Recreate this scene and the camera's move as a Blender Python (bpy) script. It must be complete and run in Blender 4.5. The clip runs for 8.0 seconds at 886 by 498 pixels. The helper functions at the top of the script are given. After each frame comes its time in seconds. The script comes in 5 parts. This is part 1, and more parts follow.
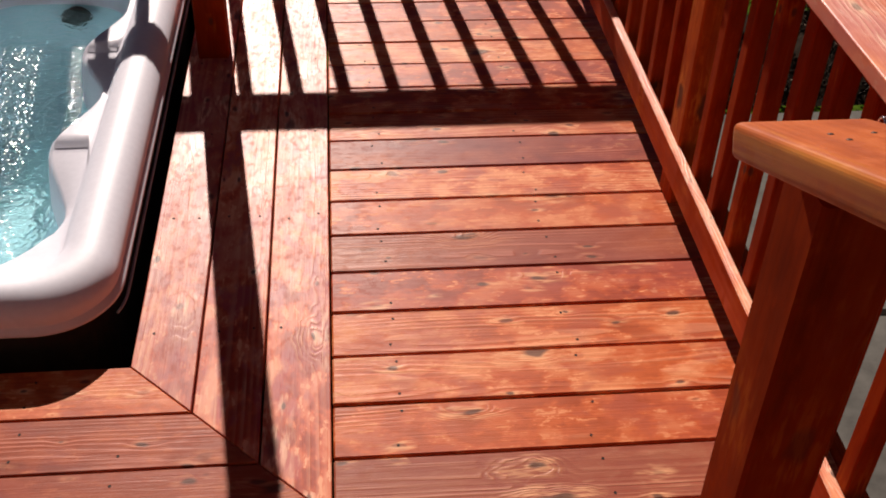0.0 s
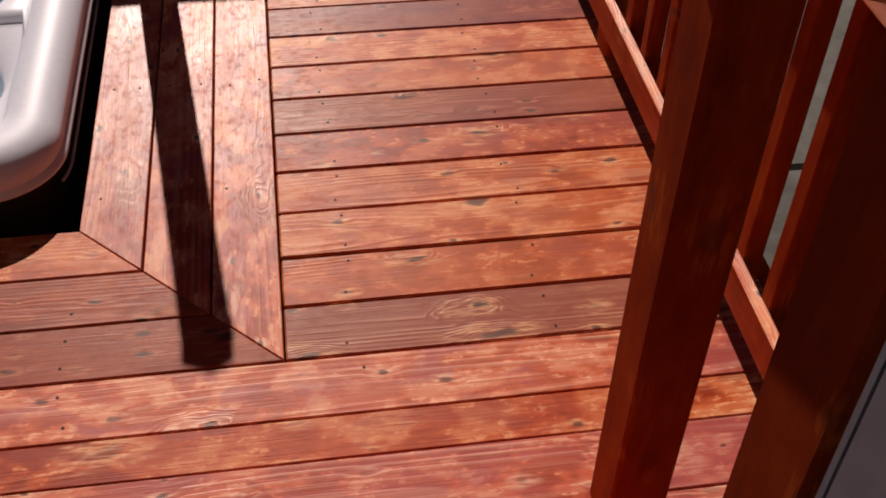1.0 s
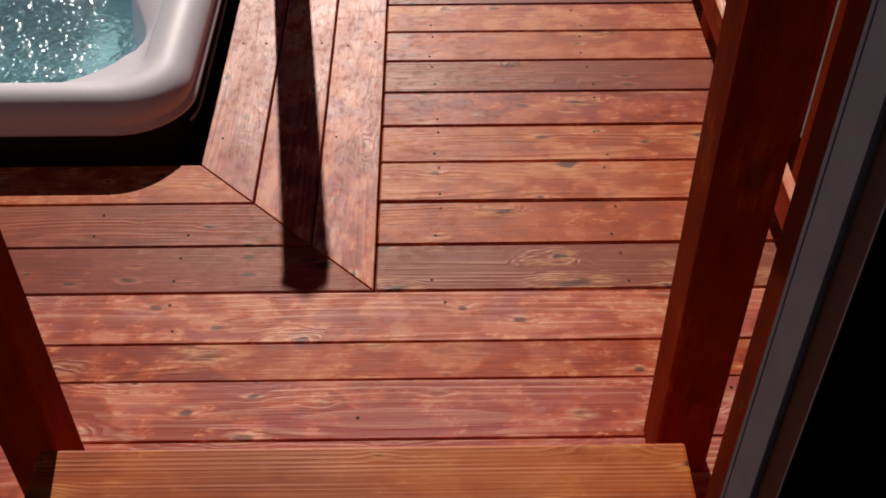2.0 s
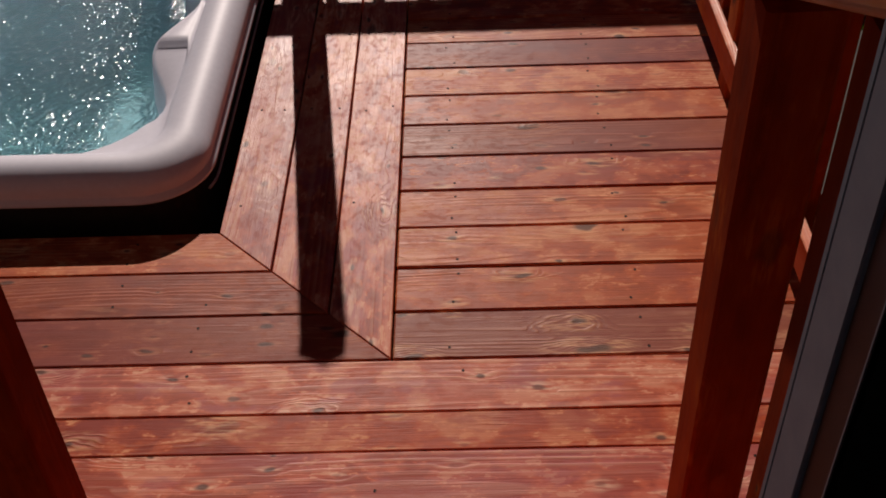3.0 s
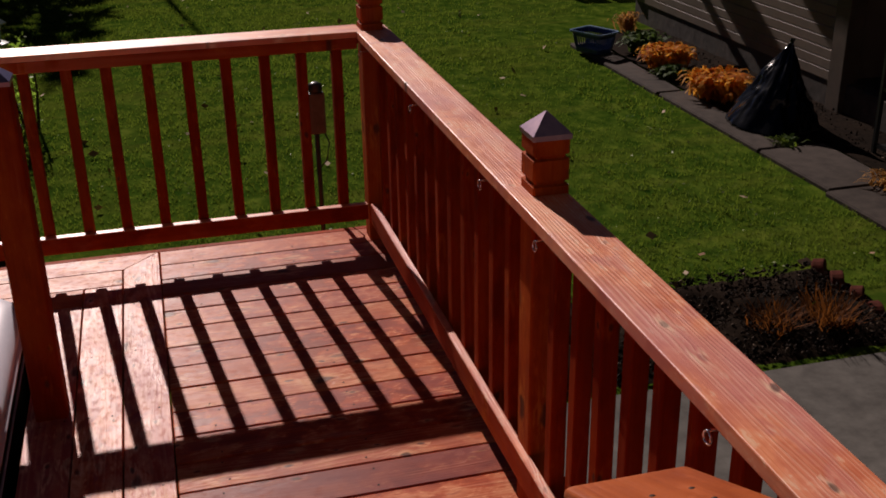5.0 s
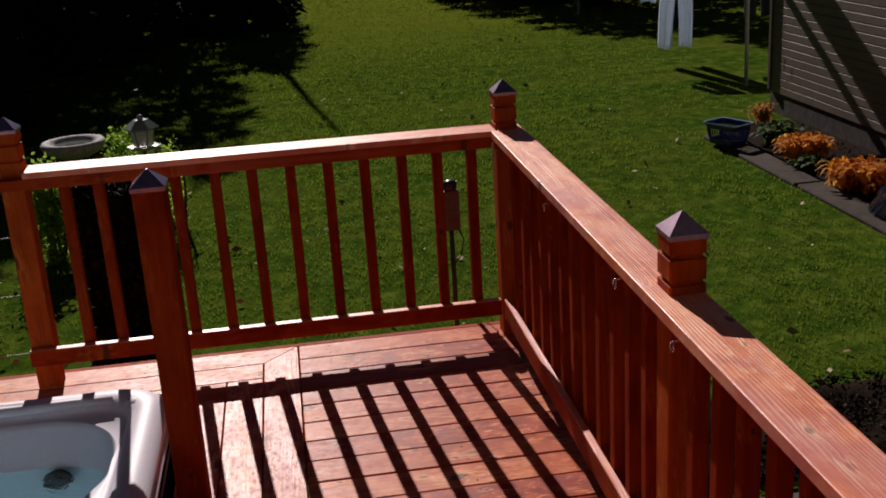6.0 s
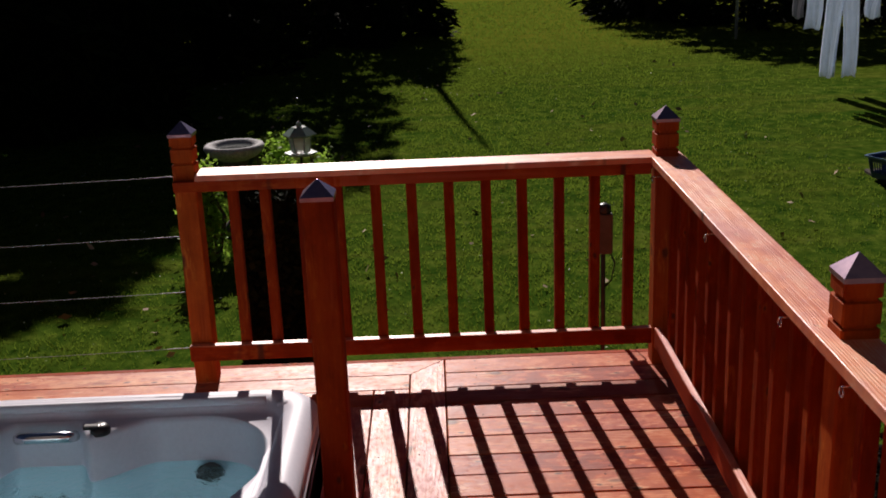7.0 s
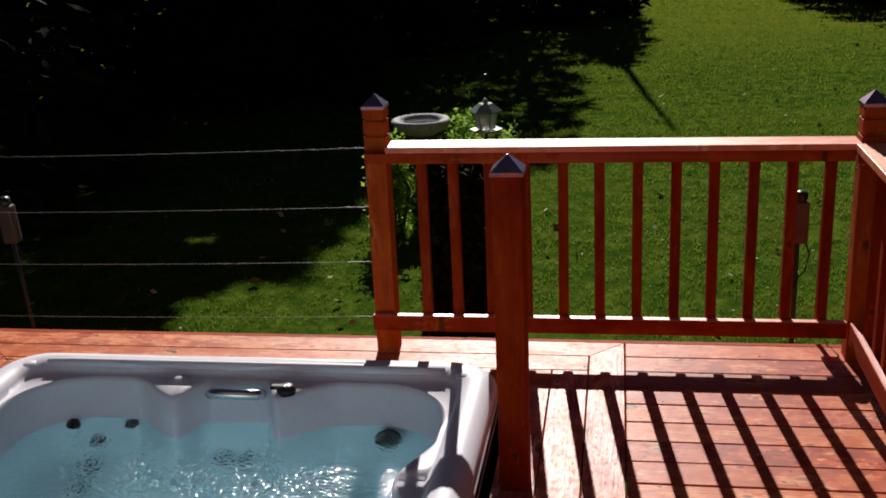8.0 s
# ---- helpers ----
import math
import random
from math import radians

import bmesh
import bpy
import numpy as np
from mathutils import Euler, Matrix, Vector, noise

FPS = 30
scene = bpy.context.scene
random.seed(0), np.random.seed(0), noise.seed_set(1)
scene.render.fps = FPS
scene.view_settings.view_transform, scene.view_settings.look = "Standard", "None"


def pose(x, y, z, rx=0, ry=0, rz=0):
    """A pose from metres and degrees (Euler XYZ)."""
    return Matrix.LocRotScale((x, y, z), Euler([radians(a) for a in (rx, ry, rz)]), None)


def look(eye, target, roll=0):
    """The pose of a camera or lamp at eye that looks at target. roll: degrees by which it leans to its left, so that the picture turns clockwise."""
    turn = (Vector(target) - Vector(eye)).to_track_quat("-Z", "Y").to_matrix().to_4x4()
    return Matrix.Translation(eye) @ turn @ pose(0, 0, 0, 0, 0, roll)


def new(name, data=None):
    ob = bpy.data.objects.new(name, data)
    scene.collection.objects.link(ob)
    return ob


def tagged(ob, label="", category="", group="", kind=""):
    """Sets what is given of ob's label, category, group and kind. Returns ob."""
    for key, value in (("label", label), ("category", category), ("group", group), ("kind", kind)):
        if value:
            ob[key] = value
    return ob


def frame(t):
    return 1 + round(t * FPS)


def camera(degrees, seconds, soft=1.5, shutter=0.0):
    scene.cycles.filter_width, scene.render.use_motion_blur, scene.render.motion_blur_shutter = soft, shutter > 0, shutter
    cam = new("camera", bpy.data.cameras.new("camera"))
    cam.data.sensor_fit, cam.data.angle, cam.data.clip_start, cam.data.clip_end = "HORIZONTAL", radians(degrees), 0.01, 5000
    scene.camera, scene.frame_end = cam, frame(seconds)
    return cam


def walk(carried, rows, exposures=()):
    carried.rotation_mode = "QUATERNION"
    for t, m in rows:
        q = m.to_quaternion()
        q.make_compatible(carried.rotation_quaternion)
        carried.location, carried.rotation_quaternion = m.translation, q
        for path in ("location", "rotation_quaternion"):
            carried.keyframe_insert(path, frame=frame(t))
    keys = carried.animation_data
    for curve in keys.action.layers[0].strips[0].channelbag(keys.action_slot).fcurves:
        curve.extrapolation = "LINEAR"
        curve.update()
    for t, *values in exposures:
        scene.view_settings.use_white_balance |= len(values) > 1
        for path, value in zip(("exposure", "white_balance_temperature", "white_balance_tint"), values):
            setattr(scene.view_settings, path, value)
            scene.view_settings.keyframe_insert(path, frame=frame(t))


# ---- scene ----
cam = camera(44.4, 8.0, soft=1.8)
PATH = [
    (0, (0.05, -2.429, 1.666), (0.219, -0.883, 0.424), 1.8),
    (0.5, (0.055, -2.48, 1.63), (0.294, -1.007, 0.311), 1.65),
    (1, (0.075, -2.547, 1.616), (0.308, -1.125, 0.242), 1.46),
    (1.5, (0.108, -2.683, 1.629), (0.2, -1.242, 0.259), 1.42),
    (1.7, (0.114, -2.733, 1.637), (0.166, -1.298, 0.260), 1.1),
    (2.8, (0.165, -2.761, 1.656), (0.123, -1.272, 0.336), -2.3),
    (3, (0.156, -2.715, 1.664), (0.119, -1.213, 0.36), -2.35),
    (3.5, (0.115, -2.551, 1.692), (0.238, -0.963, 0.499), 0.17),
    (4, (0.081, -2.459, 1.712), (0.485, -0.807, 0.679), 0.87),
    (4.5, (0.073, -2.431, 1.731), (0.595, -0.772, 0.765), 0.14),
    (5, (0.081, -2.405, 1.771), (0.548, -0.64, 0.98), -0.97),
    (5.2, (0.082, -2.407, 1.779), (0.509, -0.599, 1.036), -1.6),
    (6.3, (0.044, -2.424, 1.813), (0.228, -0.53, 1.197), -3.3),
    (6.5, (0.02, -2.423, 1.822), (0.156, -0.524, 1.21), -2.8),
    (7, (0.0, -2.428, 1.825), (0.006, -0.518, 1.233), -2.3),
    (7.5, (-0.02, -2.428, 1.819), (-0.163, -0.522, 1.231), -2.7),
    (8, (-0.033, -2.414, 1.813), (-0.35, -0.537, 1.198), -2.6),
]
EXPOSURES = [(0.0, 0.3, 7000, 19), (0.5, 0.05, 7000, 20), (1.0, -0.1, 7000, 20), (1.5, -0.3, 7000, 20), (3.0, -0.74, 6950, 22), (3.5, -0.82, 7000, 24), (4.5, -0.64, 7050, 28), (5.2, -0.53, 6900, 27), (6.5, -0.23, 6650, 22), (7.5, 0.0, 6550, 18), (8.0, 0.12, 6500, 15)]
walk(cam, [(t, look(eye, target, roll)) for t, eye, target, roll in PATH], EXPOSURES)

# ---- light ----
SUN_DIR = Vector((0.115, -1.0, -0.592)).normalized()          # the way the light travels
sun_data = bpy.data.lights.new("sun", "SUN")
sun_data.energy, sun_data.angle, sun_data.color = 5.0, radians(0.45), (1.0, 0.95, 0.86)
sun = new("sun", sun_data)
sun.rotation_mode = "QUATERNION"
sun.rotation_quaternion = SUN_DIR.to_track_quat("-Z", "Y")
world = bpy.data.worlds.new("world")
scene.world = world
world.use_nodes = True
wn = world.node_tree
sky = wn.nodes.new("ShaderNodeTexSky")
sky.sky_type, sky.sun_disc = "NISHITA", False
sky.sun_elevation = math.asin(-SUN_DIR.z)
sky.sun_rotation = math.atan2(-SUN_DIR.x, -SUN_DIR.y)
sky.air_density, sky.dust_density = 0.16, 0.0
wn.nodes["Background"].inputs[1].default_value = 0.05
wn.links.new(sky.outputs[0], wn.nodes["Background"].inputs[0])

# ---- materials ----


class Net:
    """A small builder for node materials."""

    def __init__(self, name, rough=0.6, metal=0.0, spec=0.5):
        self.m = bpy.data.materials.new(name)
        self.m.use_nodes = True
        self.t = self.m.node_tree
        self.b = self.t.nodes["Principled BSDF"]
        self.b.inputs["Roughness"].default_value = rough
        self.b.inputs["Metallic"].default_value = metal
        self.b.inputs["Specular IOR Level"].default_value = spec

    def n(self, kind, **sets):
        node = self.t.nodes.new(kind)
        for k, v in sets.items():
            if k in ("operation", "blend_type", "data_type", "feature", "wave_type", "bands_direction", "noise_dimensions", "interpolation_type", "wave_profile"):
                if k == "operation": node.operation = v
                elif k == "blend_type": node.blend_type = v
                elif k == "data_type": node.data_type = v
                elif k == "feature": node.feature = v
                elif k == "wave_type": node.wave_type = v
                elif k == "bands_direction": node.bands_direction = v
                elif k == "interpolation_type": node.interpolation_type = v
                elif k == "wave_profile": node.wave_profile = v
        return node

    def link(self, a, b):
        self.t.links.new(a, b)

    def put(self, node, sock, v):
        if isinstance(v, bpy.types.NodeSocket):
            self.link(v, node.inputs[sock])
        else:
            node.inputs[sock].default_value = v

    def math(self, op, a, b=0.0, c=0.0):
        node = self.n("ShaderNodeMath", operation=op)
        for i, v in enumerate((a, b, c)):
            self.put(node, i, v)
        return node.outputs[0]

    def vmath(self, op, a, b=(0, 0, 0)):
        node = self.n("ShaderNodeVectorMath", operation=op)
        self.put(node, 0, a), self.put(node, 1, b)
        return node.outputs[0]

    def scaled(self, v, s):
        return self.vmath("MULTIPLY", v, s)

    def noise(self, v, scale, detail=3.0, rough=0.55, dist=0.0):
        node = self.n("ShaderNodeTexNoise")
        self.put(node, "Vector", v), self.put(node, "Scale", scale), self.put(node, "Detail", detail)
        self.put(node, "Roughness", rough), self.put(node, "Distortion", dist)
        return node.outputs[0]

    def n3(self, v):
        """A noise vector round zero."""
        node = self.n("ShaderNodeTexNoise")
        self.put(node, "Vector", v), self.put(node, "Scale", 1.0), self.put(node, "Detail", 1.0)
        return self.vmath("SUBTRACT", node.outputs[1], (0.5, 0.5, 0.5))

    def ramp(self, f, stops):
        node = self.n("ShaderNodeValToRGB")
        els = node.color_ramp.elements
        while len(els) < len(stops):
            els.new(0.5)
        for e, (p, c) in zip(els, stops):
            e.position, e.color = p, (*c, 1) if len(c) == 3 else c
        self.put(node, 0, f)
        return node.outputs[0]

    def step(self, f, a, b, lo=0.0, hi=1.0):
        node = self.n("ShaderNodeMapRange", interpolation_type="SMOOTHSTEP")
        for s, v in zip((0, 1, 2, 3, 4), (f, a, b, lo, hi)):
            self.put(node, s, v)
        return node.outputs[0]

    def mix(self, f, a, b, blend="MIX"):
        node = self.n("ShaderNodeMix", data_type="RGBA", blend_type=blend)
        self.put(node, 0, f)
        self.put(node, 6, a if isinstance(a, bpy.types.NodeSocket) else (*a, 1))
        self.put(node, 7, b if isinstance(b, bpy.types.NodeSocket) else (*b, 1))
        return node.outputs[2]

    def colour(self, c):
        self.put(self.b, "Base Color", c if isinstance(c, bpy.types.NodeSocket) else (*c, 1))

    def rough(self, r):
        self.put(self.b, "Roughness", r)

    def bump(self, h, strength=0.3, distance=0.01):
        node = self.n("ShaderNodeBump")
        self.put(node, "Height", h), self.put(node, "Strength", strength), self.put(node, "Distance", distance)
        self.link(node.outputs[0], self.b.inputs["Normal"])

    def coords(self, out="Object"):
        return self.n("ShaderNodeTexCoord").outputs[out]

    def rand(self):
        return self.n("ShaderNodeObjectInfo").outputs["Random"]


def wood(name, light, mid, dark, rough=0.44, spread=0.5, relief=0.5, axis="x", lines=0.42, wander=0.3, pitch=115.0, spec=0.16, even=0.0, knots=0.42, worn=None, spots=(), groove=None, tint=1.0):
    """Stained softwood, grain along a local axis: flat-sawn year rings that bend round knots, blotchy stain, its own tint for each board."""
    k = Net(name, rough, 0.0, spec)
    r = k.rand()
    r2 = k.math("FRACT", k.math("MULTIPLY", r, 17.31))
    r3 = k.math("FRACT", k.math("MULTIPLY", r, 71.77))
    off = k.n("ShaderNodeCombineXYZ")
    k.put(off, 0, k.math("MULTIPLY", r, 37.0)), k.put(off, 1, k.math("MULTIPLY", r2, 91.0)), k.put(off, 2, k.math("MULTIPLY", r3, 13.0))
    base = k.coords()
    if axis != "x":
        parts = k.n("ShaderNodeSeparateXYZ")
        k.put(parts, 0, base)
        turned = k.n("ShaderNodeCombineXYZ")
        x, y, z = parts.outputs[0], parts.outputs[1], parts.outputs[2]
        order = (y, x, z) if axis == "y" else (z, k.math("ADD", x, k.math("MULTIPLY", y, 0.9)), k.math("SUBTRACT", x, y))
        for i, v in enumerate(order):
            k.put(turned, i, v)
        base = turned.outputs[0]
    p = k.vmath("ADD", base, off.outputs[0])
    raw, sep = k.n("ShaderNodeSeparateXYZ"), k.n("ShaderNodeSeparateXYZ")
    k.put(raw, 0, base), k.put(sep, 0, p)

    def knots_at(sx, sy, keep, small, large):
        """Distance field, core size and choice of the knots on a board's face."""
        node = k.n("ShaderNodeTexVoronoi", feature="F1")
        node.voronoi_dimensions = "2D"
        warp = k.vmath("ADD", k.scaled(p, (sx, sy, 0.0)), k.scaled(k.n3(k.scaled(p, (14.0, 22.0, 5.0))), (0.30, 0.30, 0.0)))
        k.put(node, "Vector", warp), k.put(node, "Scale", 1.0), k.put(node, "Randomness", 0.9)
        rgb = k.n("ShaderNodeSeparateColor")
        k.put(rgb, 0, node.outputs[1])
        few = k.step(rgb.outputs[0], keep, keep + 0.04)
        size = k.math("MULTIPLY_ADD", rgb.outputs[1], large - small, small)
        return node.outputs[0], size, few, rgb.outputs[2]

    d1, size1, few1, shade1 = knots_at(3.4, 7.6, knots, 0.05, 0.16)
    d2, size2, few2, shade2 = knots_at(8.0, 17.0, 0.40 + 0.56 * knots, 0.06, 0.15)
    near1 = k.math("MULTIPLY", k.step(d1, 0.0, 0.40, 1.0, 0.0), few1)
    near2 = k.math("MULTIPLY", k.step(d2, 0.0, 0.40, 1.0, 0.0), few2)
    swirl = k.math("ADD", k.math("MULTIPLY", k.math("MULTIPLY", near1, shade1), 4.5), k.math("MULTIPLY", near2, 0.8))
    # year rings: a slowly wandering pith below the face
    across = k.math("ADD", raw.outputs[1], k.math("MULTIPLY", k.math("SUBTRACT", r2, 0.5), 0.12))
    deep = k.math("MULTIPLY_ADD", k.noise(k.scaled(p, (0.9, 0.0, 0.0)), 1.0, 1.0, 0.4), 0.12, 0.004)
    bow = k.math("SQRT", k.math("ADD", k.math("MULTIPLY", across, across), k.math("MULTIPLY", deep, deep)))
    field = k.math("ADD", k.math("MULTIPLY", bow, pitch), k.math("MULTIPLY", k.noise(k.scaled(p, (1.6, 9.0, 3.0)), 1.0, 2.0, 0.5), wander * 2.4))
    field = k.math("ADD", field, swirl)
    field = k.math("ADD", field, k.math("MULTIPLY", k.noise(k.scaled(p, (1.8, 30.0, 20.0)), 1.0, 2.0), 0.35))
    saw = k.math("FRACT", field)
    late = k.math("MULTIPLY", k.step(saw, 0.0, 0.72), k.step(saw, 0.82, 1.0, 1.0, 0.0))
    thin = k.math("MULTIPLY", k.math("POWER", late, 2.0), k.step(k.noise(k.scaled(p, (1.3, 55.0, 30.0)), 1.0, 2.0), 0.36, 0.62, 0.15, 1.0))
    seen = k.step(k.noise(k.scaled(p, (2.6, 8.0, 5.0)), 1.3, 3.0), 0.52, 0.70)
    board = k.math("MULTIPLY", k.step(r3, 0.45, 0.75), k.step(k.noise(k.scaled(p, (1.2, 5.0, 5.0)), 1.0, 2.0), 0.40, 0.60, 0.2, 0.8))
    patchy = k.math("MAXIMUM", k.math("MAXIMUM", k.math("MAXIMUM", seen, board), even), k.math("MULTIPLY", k.step(near1, 0.1, 0.6), k.math("MULTIPLY_ADD", shade1, 0.7, 0.2)))
    mottle = k.step(k.noise(k.scaled(p, (12.0, 17.0, 12.0)), 1.0, 3.0, 0.55, 0.15), 0.40, 0.62)
    flake = k.step(k.noise(k.scaled(p, (34.0, 60.0, 40.0)), 1.0, 3.0, 0.65, 0.1), 0.50, 0.62)
    fibre = k.noise(k.scaled(p, (6.0, 330.0, 330.0)), 1.0, 3.0, 0.6)
    streak = k.noise(k.scaled(p, (3.0, 95.0, 60.0)), 1.0, 3.0, 0.6)
    spray = k.step(k.noise(k.scaled(p, (16.0, 95.0, 50.0)), 1.0, 2.0, 0.6), 0.44, 0.62)
    blotch = k.noise(k.scaled(p, (3.2, 8.5, 8.5)), 1.5, 4.0, 0.6)
    broad = k.noise(k.scaled(p, (1.1, 2.6, 2.6)), 1.0, 2.0)
    tone = k.math("ADD", k.math("MULTIPLY", blotch, 0.62), k.math("MULTIPLY", broad, 0.43))
    tone = k.math("ADD", tone, k.math("MULTIPLY", k.math("SUBTRACT", fibre, 0.5), 0.18))
    tone = k.math("ADD", tone, k.math("MULTIPLY", k.math("SUBTRACT", streak, 0.5), 0.20))
    tone = k.math("ADD", tone, k.math("MULTIPLY", k.math("SUBTRACT", mottle, 0.5), 0.16 * spread + 0.03))
    tone = k.math("ADD", tone, k.math("MULTIPLY", k.math("MULTIPLY", k.math("MULTIPLY", flake, mottle), spray), 0.58 * spread))
    tone = k.math("SUBTRACT", tone, k.math("MULTIPLY", k.math("SUBTRACT", 1.0, late), k.math("MULTIPLY", patchy, 0.03 + 0.05 * lines)))
    tone = k.math("ADD", tone, k.math("MULTIPLY", k.math("SUBTRACT", r3, 0.5), 0.16 * spread))
    col = k.ramp(tone, [(0.30, dark), (0.52, mid), (0.86, light)])
    wine = k.step(k.noise(k.scaled(p, (0.9, 2.6, 2.6)), 1.7, 3.0), 0.46, 0.68, 0.0, 0.6)
    wine = k.math("MAXIMUM", wine, k.step(k.noise(k.scaled(p, (7.0, 14.0, 10.0)), 1.0, 3.0, 0.6), 0.52, 0.64, 0.0, 0.36 * spread + 0.05))
    col = k.mix(wine, col, [v * s for v, s in zip(mid, (0.62, 0.62, 1.9))])
    amber = k.math("MULTIPLY", k.step(r2, 0.30, 0.75), k.step(broad, 0.36, 0.60, 0.2 * tint, 0.5 * tint))
    col = k.mix(amber, col, [min(0.9, v * q) for v, q in zip(mid, (1.05, 1.45, 1.3))])
    plum = k.math("MULTIPLY", k.step(r3, 0.62, 0.30), k.step(blotch, 0.40, 0.62, 0.04 * tint, 0.32 * tint))
    col = k.mix(plum, col, [v * q for v, q in zip(mid, (0.80, 0.95, 2.7))])
    odd = k.math("MULTIPLY", k.step(r, 0.84, 0.86), 0.6 * spread * tint)
    col = k.mix(odd, col, [v * s for v, s in zip(mid, (0.50, 0.75, 2.0))])
    pale = [min(0.92, v * 1.2 + s) for v, s in zip(light, (0.05, 0.07, 0.09))]
    col = k.mix(k.math("MULTIPLY", k.math("MULTIPLY", thin, patchy), lines), col, groove or pale)
    for d, size, few, shade, far in ((d1, size1, few1, shade1, 3.6), (d2, size2, few2, shade2, 3.0)):
        halo = k.math("MULTIPLY", k.step(d, size, k.math("MULTIPLY", size, far), 1.0, 0.0), few)
        col = k.mix(k.math("MULTIPLY", k.math("MULTIPLY", halo, k.math("MULTIPLY_ADD", spray, 0.85, 0.05)), 0.7), col, [v * s for v, s in zip(light, (1.08, 1.45, 1.7))])
        core = k.math("MULTIPLY", k.step(d, k.math("MULTIPLY", size, 0.45), k.math("MULTIPLY", size, 1.15), 1.0, 0.0), few)
        grey = k.math("MULTIPLY_ADD", k.step(shade, 0.3, 0.6), 0.55, 0.32)
        col = k.mix(k.math("MULTIPLY", core, grey), col, (0.095, 0.036, 0.024))
    if worn:
        # stain rubbed off along one edge, in streaks
        edge = k.step(k.math("ADD", raw.outputs[1], k.math("MULTIPLY", k.math("SUBTRACT", blotch, 0.5), 0.05)), -0.052, -0.076)
        edge = k.math("MULTIPLY", edge, k.math("MULTIPLY_ADD", k.step(streak, 0.40, 0.62), 0.55, 0.05))
        col = k.mix(edge, col, worn)
    for sx, sy, rx, ry in spots:
        gap = k.vmath("SUBTRACT", base, (sx, sy, 0.0))
        far = k.n("ShaderNodeVectorMath", operation="LENGTH")
        k.put(far, 0, k.scaled(gap, (1 / rx, 1 / ry, 0.0)))
        col = k.mix(k.step(far.outputs["Value"], 0.9, 2.6, 0.45, 0.0), col, [v * s for v, s in zip(light, (1.1, 1.3, 1.3))])
        col = k.mix(k.step(far.outputs["Value"], 0.75, 1.15, 0.85, 0.0), col, (0.075, 0.035, 0.040))
    k.colour(col)
    k.rough(k.math("ADD", rough - 0.14, k.math("ADD", k.math("MULTIPLY", blotch, 0.24), k.math("MULTIPLY", flake, 0.08))))
    k.bump(k.math("ADD", k.math("MULTIPLY", k.math("MULTIPLY", thin, patchy), 0.6), k.math("MULTIPLY", fibre, 0.45)), relief, 0.0012)
    return k.m


W_LIGHT, W_MID, W_DARK = (0.82, 0.315, 0.140), (0.57, 0.096, 0.022), (0.28, 0.027, 0.005)
deck_wood = wood("stained_deck_wood", W_LIGHT, W_MID, W_DARK, 0.46, 1.4, 1.0, lines=0.36, knots=0.56, spec=0.15)
border_wood = wood("stained_border_wood", (0.86, 0.38, 0.22), (0.64, 0.125, 0.050), (0.36, 0.046, 0.018), 0.45, 1.7, 1.0, lines=0.5, wander=0.35, pitch=85.0, even=0.45, knots=0.55, spec=0.19, tint=0.3)
deck_wine = wood("wine_stained_deck_wood", (0.50, 0.130, 0.055), (0.34, 0.060, 0.024), (0.19, 0.028, 0.012), 0.46, 0.8, 0.9, spec=0.14)
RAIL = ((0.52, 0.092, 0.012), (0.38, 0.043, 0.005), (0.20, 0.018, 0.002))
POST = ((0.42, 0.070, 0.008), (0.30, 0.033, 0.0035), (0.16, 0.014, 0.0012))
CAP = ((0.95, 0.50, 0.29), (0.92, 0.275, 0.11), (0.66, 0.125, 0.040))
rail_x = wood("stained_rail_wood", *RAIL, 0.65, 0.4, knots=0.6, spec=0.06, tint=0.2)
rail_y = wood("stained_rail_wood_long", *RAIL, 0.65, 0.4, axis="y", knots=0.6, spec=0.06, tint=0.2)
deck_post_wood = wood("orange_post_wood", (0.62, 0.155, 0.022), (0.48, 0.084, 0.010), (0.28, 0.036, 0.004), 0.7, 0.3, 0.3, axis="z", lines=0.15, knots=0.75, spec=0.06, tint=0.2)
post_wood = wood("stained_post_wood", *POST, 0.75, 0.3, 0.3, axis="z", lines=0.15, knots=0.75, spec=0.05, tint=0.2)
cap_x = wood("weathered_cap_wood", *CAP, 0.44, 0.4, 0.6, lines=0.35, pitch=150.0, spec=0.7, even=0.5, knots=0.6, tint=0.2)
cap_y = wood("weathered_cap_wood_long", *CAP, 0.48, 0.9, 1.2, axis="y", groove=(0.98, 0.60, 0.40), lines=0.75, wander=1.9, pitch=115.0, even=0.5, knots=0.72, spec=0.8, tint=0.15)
tread_wood = wood("stained_tread_wood", (0.64, 0.20, 0.045), (0.48, 0.10, 0.018), (0.26, 0.04, 0.010), 0.44, 0.5, 0.5, lines=0.4, pitch=120.0, even=0.3, knots=0.5)
hand_y = wood("smooth_handrail_wood", (0.55, 0.155, 0.050), (0.46, 0.100, 0.021), (0.29, 0.048, 0.011), 0.42, 0.3, 0.3, axis="y", lines=0.14, knots=0.97, tint=0.3,
              worn=(0.62, 0.26, 0.05), spots=((-0.388, -0.006, 0.021, 0.010),))


